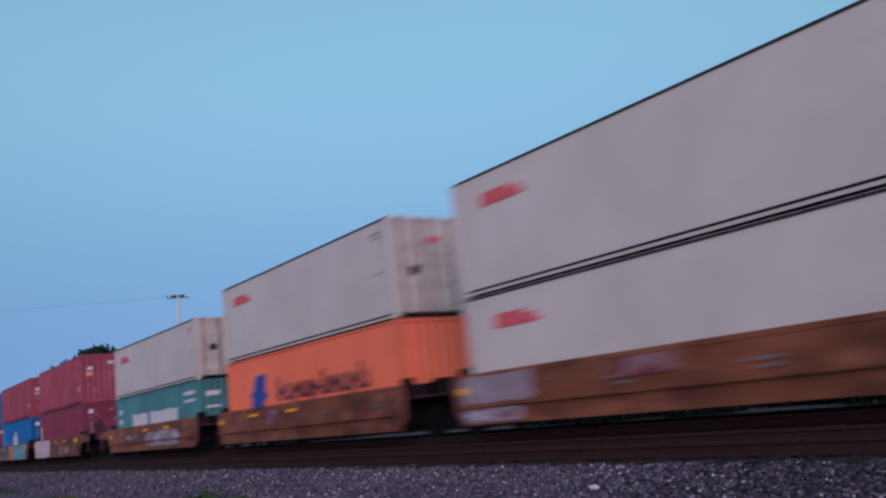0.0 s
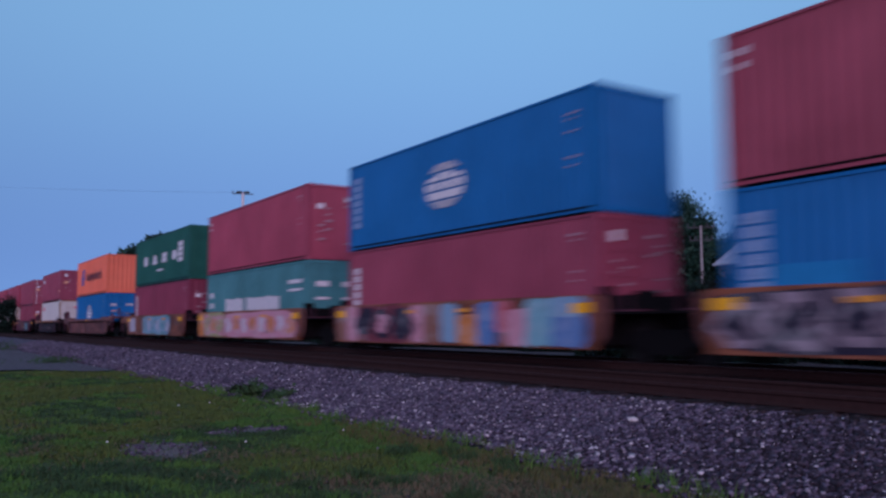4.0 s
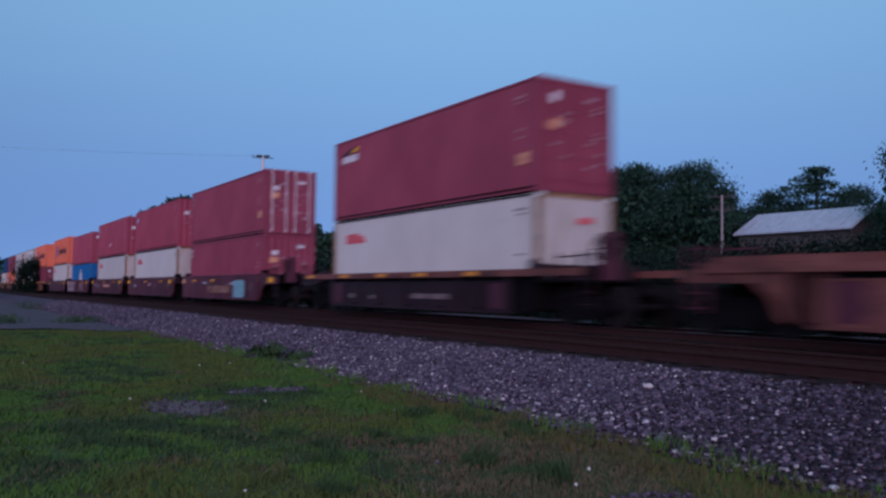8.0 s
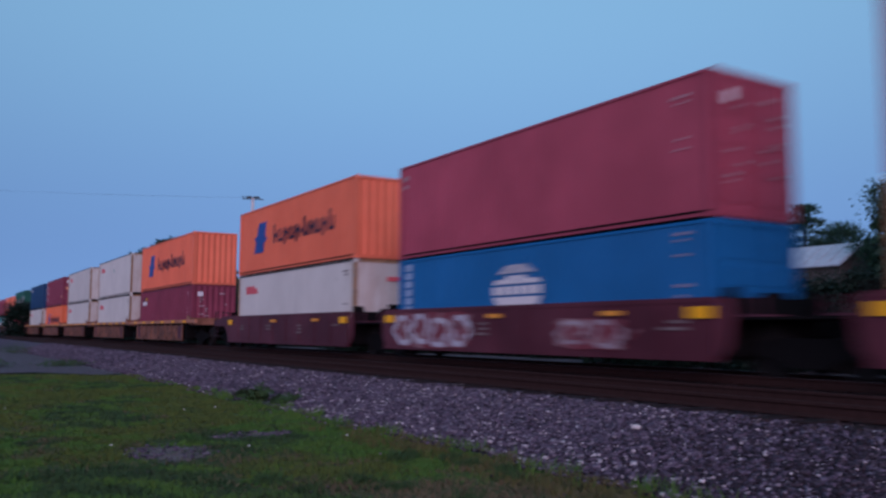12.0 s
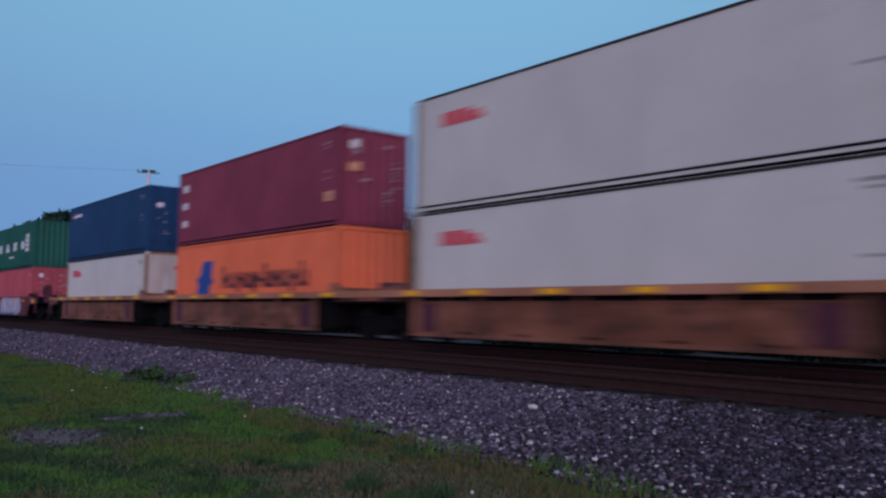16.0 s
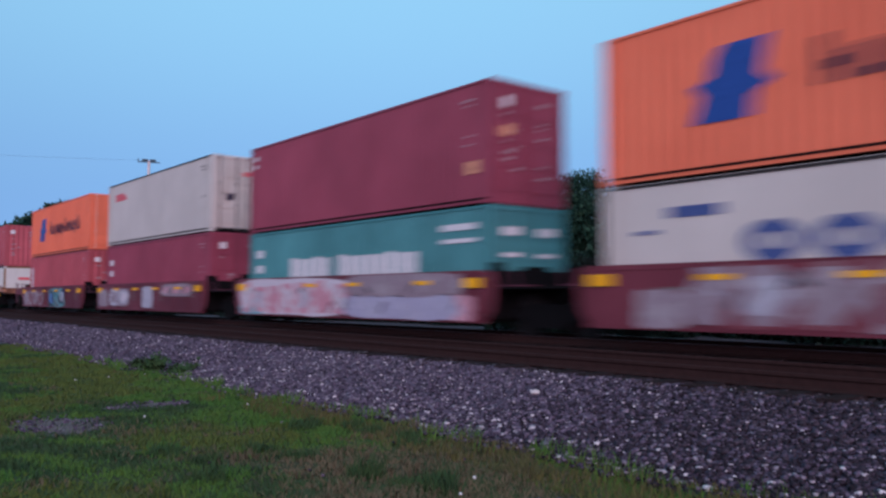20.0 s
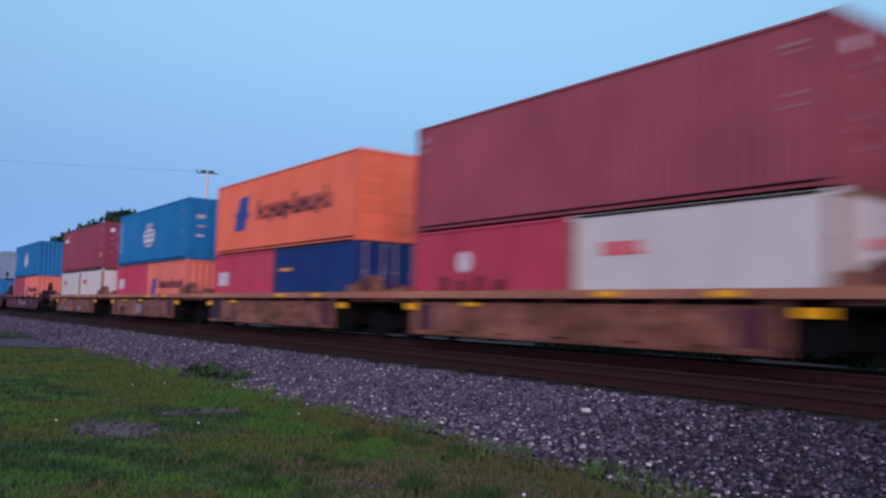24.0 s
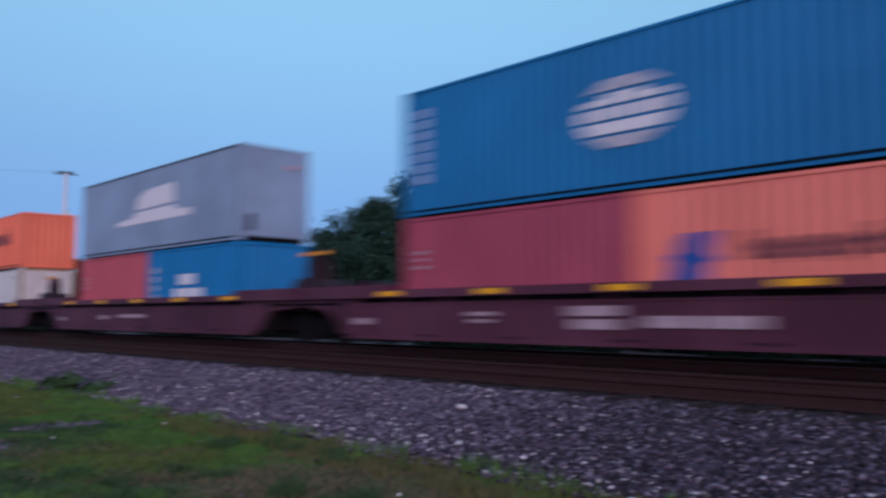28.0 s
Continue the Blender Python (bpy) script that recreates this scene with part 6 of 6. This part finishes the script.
def crown_mesh(kind, seed):
    """A crown for a tree one unit high, made of leafy clumps."""
    r0 = np.random.default_rng(seed)
    pts, sizes = [], []
    if kind in ("round", "far"):
        for k in range(64 if kind == "far" else 84):
            a, q = r0.uniform(0, 6.283), r0.random() ** 0.5
            z = r0.uniform(0.16, 0.98)
            rad = 0.34 * math.sqrt(max(0.03, 1 - ((z - 0.52) / 0.48) ** 2)) * (0.75 + 0.5 * r0.random())
            c = np.array((math.cos(a) * rad * q, math.sin(a) * rad * q, z))
            n = 70 if kind == "far" else 260
            pts.append(c + r0.normal(0, 1, (n, 3)) * np.array((0.052, 0.052, 0.034)) * (0.7 + 0.6 * r0.random()) * (0.8 if kind == "far" else 1))
            sizes.append(r0.uniform(0.012, 0.024, n) * (1.9 if kind == "far" else 0.55))
    elif kind == "spire":
        for k in range(46):
            a, z = r0.uniform(0, 6.283), r0.uniform(0.12, 1.0)
            rad = 0.24 * (1.02 - z) ** 0.7 * r0.random() ** 0.4
            n = 130
            pts.append(np.array((math.cos(a) * rad, math.sin(a) * rad, z)) + r0.normal(0, 1, (n, 3)) * np.array((0.045, 0.045, 0.035)))
            sizes.append(r0.uniform(0.009, 0.016, n))
    elif kind == "layered":
        for k in range(26):
            z = 0.30 + 0.68 * (k + r0.random()) / 26
            a = r0.uniform(0, 6.283)
            reach = (0.34 if z < 0.85 else 0.17) * r0.uniform(0.5, 1.0)
            n = 220
            t = r0.random(n)
            d = np.stack([np.cos(a) * reach * t, np.sin(a) * reach * t, 0.06 * t - 0.10 * t ** 2], 1)
            pts.append(np.array((0, 0, z)) + d + r0.normal(0, 1, (n, 3)) * np.array((0.035, 0.035, 0.010)))
            sizes.append(r0.uniform(0.008, 0.016, n))
    else:
        for k in range(40):
            a, q, z = r0.uniform(0, 6.283), r0.random() ** 0.5, r0.uniform(0.03, 0.9)
            rad = 0.62 * math.sqrt(max(0.05, 1 - z * z)) * q
            n = 170
            pts.append(np.array((math.cos(a) * rad, math.sin(a) * rad, z * (0.75 + 0.35 * r0.random()))) + r0.normal(0, 1, (n, 3)) * np.array((0.10, 0.10, 0.07)))
            sizes.append(r0.uniform(0.015, 0.030, n))
    if kind in ("round", "far", "spire", "bush"):
        n = 2600
        a, q, z = r0.uniform(0, 6.283, n), r0.random(n) ** 0.5, r0.uniform(0.0 if kind == "bush" else 0.14, 0.84, n)
        rad = {"far": 0.31 * np.sqrt(np.clip(1 - ((z - 0.50) / 0.46) ** 2, 0.02, 1)), "round": 0.29 * np.sqrt(np.clip(1 - ((z - 0.50) / 0.46) ** 2, 0.02, 1)), "spire": 0.17 * (1.0 - z) ** 0.7, "bush": 0.55 * np.sqrt(1 - z * z)}[kind] * q
        pts.append(np.stack([np.cos(a) * rad, np.sin(a) * rad, z], 1))
        sizes.append(r0.uniform(0.018, 0.034, n) * (1.5 if kind == "bush" else 1.9 if kind == "far" else 1))
    p = np.concatenate(pts)
    p[:, 2] = np.clip(p[:, 2], 0.01, 1.03)
    ob = leaf_mesh("crown", p, np.concatenate(sizes), r0, None)
    me = ob.data
    bpy.data.objects.remove(ob)
    return me


def trunk_build(bm):
    upright(bm, 0.024, 0.016, 0, 0, -0.01, 0.45, 9)
    upright(bm, 0.016, 0.005, 0, 0, 0.45, 0.9, 7)


def limb_build(bm):
    prev = [bm.verts.new((0.010 * math.cos(t), 0.010 * math.sin(t), 0.0)) for t in np.linspace(0, 5.03, 5)]
    for k in range(1, 5):
        r = 0.010 * (1 - 0.2 * k)
        ring_ = [bm.verts.new((0.055 * k + r * math.cos(t), r * math.sin(t), 0.07 * k)) for t in np.linspace(0, 5.03, 5)]
        for i in range(5):
            bm.faces.new((prev[i], prev[(i + 1) % 5], ring_[(i + 1) % 5], ring_[i]))
        prev = ring_


CROWNS = {"far": [crown_mesh("far", s) for s in (11, 12)], "round": [crown_mesh("round", s) for s in (1, 2, 3)], "spire": [crown_mesh("spire", 4)], "layered": [crown_mesh("layered", 5), crown_mesh("layered", 8)], "bush": [crown_mesh("bush", 6), crown_mesh("bush", 7)]}


def tree(az, dist, el, kind, i, wide=1.0, base=None):
    a = radians(az)
    h = dist * math.tan(radians(el)) + 1.5
    words = {"round": "dark green leafy tree with a broad crown", "spire": "dark green tree with a pointed crown", "layered": "dark tree with open layered branches", "bush": "dense bush in shade-dark green at the wood's edge"}[kind]
    ob = thing("bush" if kind == "bush" else "tree", words + (" behind the railway" if kind != "bush" else ""), "bush" if kind == "bush" else "tree", "bushes behind the railway" if kind == "bush" else "trees behind the railway", (dist * math.sin(a), dist * math.cos(a), -0.03))
    ob.rotation_euler = (0, 0, i * 2.39)
    ob.scale = (h * wide, h * wide, h)
    look_of = "far" if kind == "round" and dist > 95 else kind
    me = CROWNS[look_of][i % len(CROWNS[look_of])]
    piece("crown", me, SHADED_LEAF if kind == "bush" else LEAF, ob)
    if kind != "bush":
        piece("trunk", cached(("trunk",), trunk_build), BARK, ob)
        for k in range(5):
            lb = piece("limb", cached(("limb",), limb_build), BARK, ob, at=(0, 0, 0.28 + 0.09 * k))
            lb.rotation_euler = (0, 0, k * 2.4)
            lb.scale = (1 - 0.14 * k,) * 3
    else:
        piece("stem", cached(("stem",), lambda bm: upright(bm, 0.03, 0.015, 0, 0, 0, 0.5, 7)), BARK, ob)


TREES = [(2.3, 105, 2.0, "round", 1.5), (12, 150, 5.1, "round", 1.1), (14.6, 148, 5.8, "round", 1.1), (17, 140, 4.4, "round", 1.1), (20, 112, 3.4, "round", 1.3), (23, 105, 4.4, "round", 1.1), (26.5, 100, 3.9, "round", 1.2), (30, 96, 4.1, "round", 1.2),
         (33, 92, 4.6, "round", 1.1), (35.5, 88, 5.6, "round", 1.0), (37.5, 85, 7.0, "round", 0.9), (39.2, 82, 7.7, "round", 0.8), (41.0, 80, 9.5, "spire", 0.9), (42.8, 80, 8.1, "round", 0.9), (44.6, 78, 8.3, "round", 0.9), (46.5, 78, 8.0, "round", 0.9), (48.4, 76, 8.4, "round", 0.9),
         (49.9, 78, 6.6, "round", 0.8), (51.6, 88, 5.5, "round", 0.9), (53.4, 86, 6.5, "round", 0.9), (55.6, 82, 8.2, "layered", 1.1), (57.6, 80, 6.6, "round", 0.9), (61.4, 66, 9.2, "round", 0.85), (65.0, 52, 11.3, "layered", 0.85),
         (66.6, 60, 7.6, "round", 0.8), (68.2, 50, 10.2, "spire", 0.45), (71.3, 46, 14.4, "layered", 1.0), (73.2, 47, 12.4, "round", 0.8), (75.8, 47, 12.6, "round", 0.8), (79, 48, 12, "round", 0.9)]
for i, (az, dist, el, kind, wide) in enumerate(TREES):
    tree(az, dist, el, kind, i, wide)
rb = random.Random(3)
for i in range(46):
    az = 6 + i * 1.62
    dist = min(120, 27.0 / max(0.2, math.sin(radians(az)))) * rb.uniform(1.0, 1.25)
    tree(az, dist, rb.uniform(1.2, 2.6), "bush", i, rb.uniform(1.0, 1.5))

# ---- added brush behind the far track, its dark colour stands for shade ----
rb = np.random.default_rng(31)
n = 16000
p = np.stack([rb.normal(20.5, 0.7, n), rb.uniform(-25, 170, n), np.abs(rb.normal(0, 0.10, n))], 1)
p[:, 2] *= 0.7 + 0.3 * np.sin(p[:, 1] * 0.8)
BRUSH = island_material("shade_dark_brush", [(0.0, (0.006, 0.009, 0.006)), (1.0, (0.016, 0.022, 0.012))], 0.9)
tagged(leaf_mesh("undergrowth", p, rb.uniform(0.06, 0.12, n), rb, BRUSH), "added low brush, dark for the shade under the cars", kind="stuff")

tagged(grid_mesh("gravel_road", list(np.linspace(22.5, 30.0, 6)), spaced([(-40, 20), (180, 1)]), lambda i, j, x, y: (x + (0.4 * math.sin(y * 0.4) if i in (0, 5) else 0), y, 0.02), LOT), "pale gravel road behind the railway", kind="structure")

# ---- building behind the trees ----
shed = thing("shed", "long low shed with a pale metal roof among trees", "building", at=(59, 40.7, 0))
ROOF = plain("pale_sheet_metal_roof", (0.55, 0.57, 0.62), 0.4, 0.3, vary=0.2, scale=2)
bm = bmesh.new()
prism(bm, [(-2.7, -0.05), (2.7, -0.05), (2.7, 6.4), (0, 7.95), (-2.7, 6.4)], -4.9, 4.9)
bmesh.ops.rotate(bm, verts=bm.verts, matrix=Matrix.Rotation(math.pi / 2, 3, "Z"))
part("wall", bm, plain("dark_shed_boards", (0.10, 0.09, 0.085), 0.9, vary=0.4), shed)
for s in (-1, 1):
    bm = bmesh.new()
    a = [bm.verts.new(p) for p in ((s * 3.1, -5.2, 6.3), (s * 3.1, 5.2, 6.3), (0, 5.2, 8.08), (0, -5.2, 8.08))]
    b = [bm.verts.new(v.co + Vector((0, 0, 0.12))) for v in a]
    bm.faces.new(a), bm.faces.new(b)
    for i in range(4):
        bm.faces.new((a[i], a[(i + 1) % 4], b[(i + 1) % 4], b[i]))
    part("roof_slope", bm, ROOF, shed)
for k in range(11):
    ob = piece("roof_seam", cached(("roof_seam",), lambda bm: prism(bm, [(-0.02, 0), (0.02, 0), (0.02, 0.04), (-0.02, 0.04)], -3.55, 0)), ROOF, shed, at=(0, -5.0 + k * 1.0, 8.2))
    ob.rotation_euler = (0, -math.atan2(1.78, 3.1), 0)
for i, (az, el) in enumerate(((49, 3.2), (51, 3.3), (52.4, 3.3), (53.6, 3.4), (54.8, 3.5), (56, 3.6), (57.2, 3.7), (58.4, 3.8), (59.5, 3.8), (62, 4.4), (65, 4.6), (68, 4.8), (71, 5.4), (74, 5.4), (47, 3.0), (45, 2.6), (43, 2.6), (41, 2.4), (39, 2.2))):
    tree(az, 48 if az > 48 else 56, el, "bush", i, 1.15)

# ---- poles and wires ----
POLE = plain("pale_weathered_pole", (0.70, 0.64, 0.62), 0.8, vary=0.2)
OLD_POLE = plain("grey_weathered_pole", (0.30, 0.27, 0.26), 0.85, vary=0.3)
FITTING = plain("dark_line_fittings", (0.06, 0.06, 0.065), 0.6)


def pole(x, y, h, turn, words, lamp):
    ob = thing("utility_pole", words, "utility pole", "utility poles", (x, y, -0.03))
    ob.rotation_euler = (0, 0, turn)
    bm = bmesh.new()
    upright(bm, 0.19 if lamp else 0.11, 0.12 if lamp else 0.08, 0, 0, 0, h, 12)
    part("pole_shaft", bm, POLE if lamp else OLD_POLE, ob)
    for z, w in ((h - 0.12, 0.95 if lamp else 0.9),) + (((h - 1.0, 0.75),) if not lamp else ()):
        bm = bmesh.new()
        box(bm, -w, w, -0.05, 0.05, z - 0.04, z + 0.04)
        part("crossarm", bm, FITTING, ob)
        for k in (-1,) if lamp else (-1, -0.5, 0.5, 1):
            bm = bmesh.new()
            upright(bm, 0.05, 0.04, k * w * 0.95, 0, z + 0.08, z + 0.30, 8)
            part("insulator", bm, FITTING, ob)
    if lamp:
        for s in (-1, 1):
            bm = bmesh.new()
            prism(bm, [(-0.22, h - 0.02), (0.22, h - 0.02), (0.16, h + 0.12), (-0.16, h + 0.12)], s * 0.33 - 0.26, s * 0.33 + 0.26)
            part("lamp_head", bm, FITTING, ob, "unlit floodlight head")
        bm = bmesh.new()
        upright(bm, 0.17, 0.17, 0.32, 0.1, h - 4.1, h - 3.4, 10)
        part("transformer_can", bm, P["white"], ob)
        bm = bmesh.new()
        box(bm, 0.2, 1.1, -0.2, 0.2, h - 9.3, h - 8.6)
        part("meter_box", bm, FITTING, ob)
    return ob


for i, (az, el) in enumerate(((18.6, 0.6), (19.3, 0.9), (20.1, 0.5))):
    tree(az, 74.5, el, "bush", i, 1.1)
pole(25.9, 74.4, 13.75, -0.32, "tall pale pole with crossarm and lamps", True)
pole(-25.0, 86.0, 13.7, -0.32, "pale wooden pole that carries the wires", False)
pole(45.9, 38.6, 8.3, -0.87, "pale wooden pole with two crossarms before trees", False)


def wire(p, q, sag):
    cu = bpy.data.curves.new("wire", "CURVE")
    cu.dimensions, cu.bevel_depth, cu.bevel_resolution = "3D", 0.0035, 1
    sp = cu.splines.new("POLY")
    sp.points.add(24)
    for i in range(25):
        t = i / 24
        c = Vector(p).lerp(Vector(q), t)
        sp.points[i].co = (c.x, c.y, c.z - sag * 4 * t * (1 - t), 1)
    cu.materials.append(FITTING)
    tagged(new("overhead_wire", cu), "thin dark overhead wire between two poles", "wire", "overhead wires")


for k in (-0.7, 0.7):
    c, s = math.cos(-0.32), math.sin(-0.32)
    wire((25.9 + k * c, 74.4 + k * s, 13.75), (-25.0 + k * c, 86.0 + k * s, 13.7), 0.6)


# small unevenness of the train's run, in metres, second by second
SLACK = {0: 0.14, 1: 0.03, 2: -0.09, 3: -0.04, 4: -0.21, 5: -0.22, 6: -0.22, 7: -0.23, 8: -0.12, 9: 0.23, 10: 0.13, 11: 0.06, 12: 0.06, 13: 0.06, 14: 0.06, 17: -0.23, 18: 0.21, 19: 0.01, 20: -0.12, 21: -0.27, 22: -0.16, 23: -0.05, 24: 0.05, 26: -0.27, 27: 0.17, 28: 0.01}


def run(t):
    """How far the train has come along -y since 14 s."""
    return 18.14187 * (t - 14) + 0.01347 * (t - 14) ** 2


def motions():
    """The train runs at about 18 m/s towards -y, gaining a little; its wheels of 0.457 m roll along."""
    for ob, u, z in MOVERS:
        walk(ob, [(t, pose(TRAIN_X, u - run(t) + SLACK.get(t, 0.0), z)) for t in range(0, 29)])
    turns = [(k / 30, math.degrees(run(k / 30) / 0.457) % 360) for k in range(0, 841)]
    for axle, y in ROLLERS:
        walk(axle, [(t, pose(0, y, 0.457, a)) for t, a in turns])


motions()
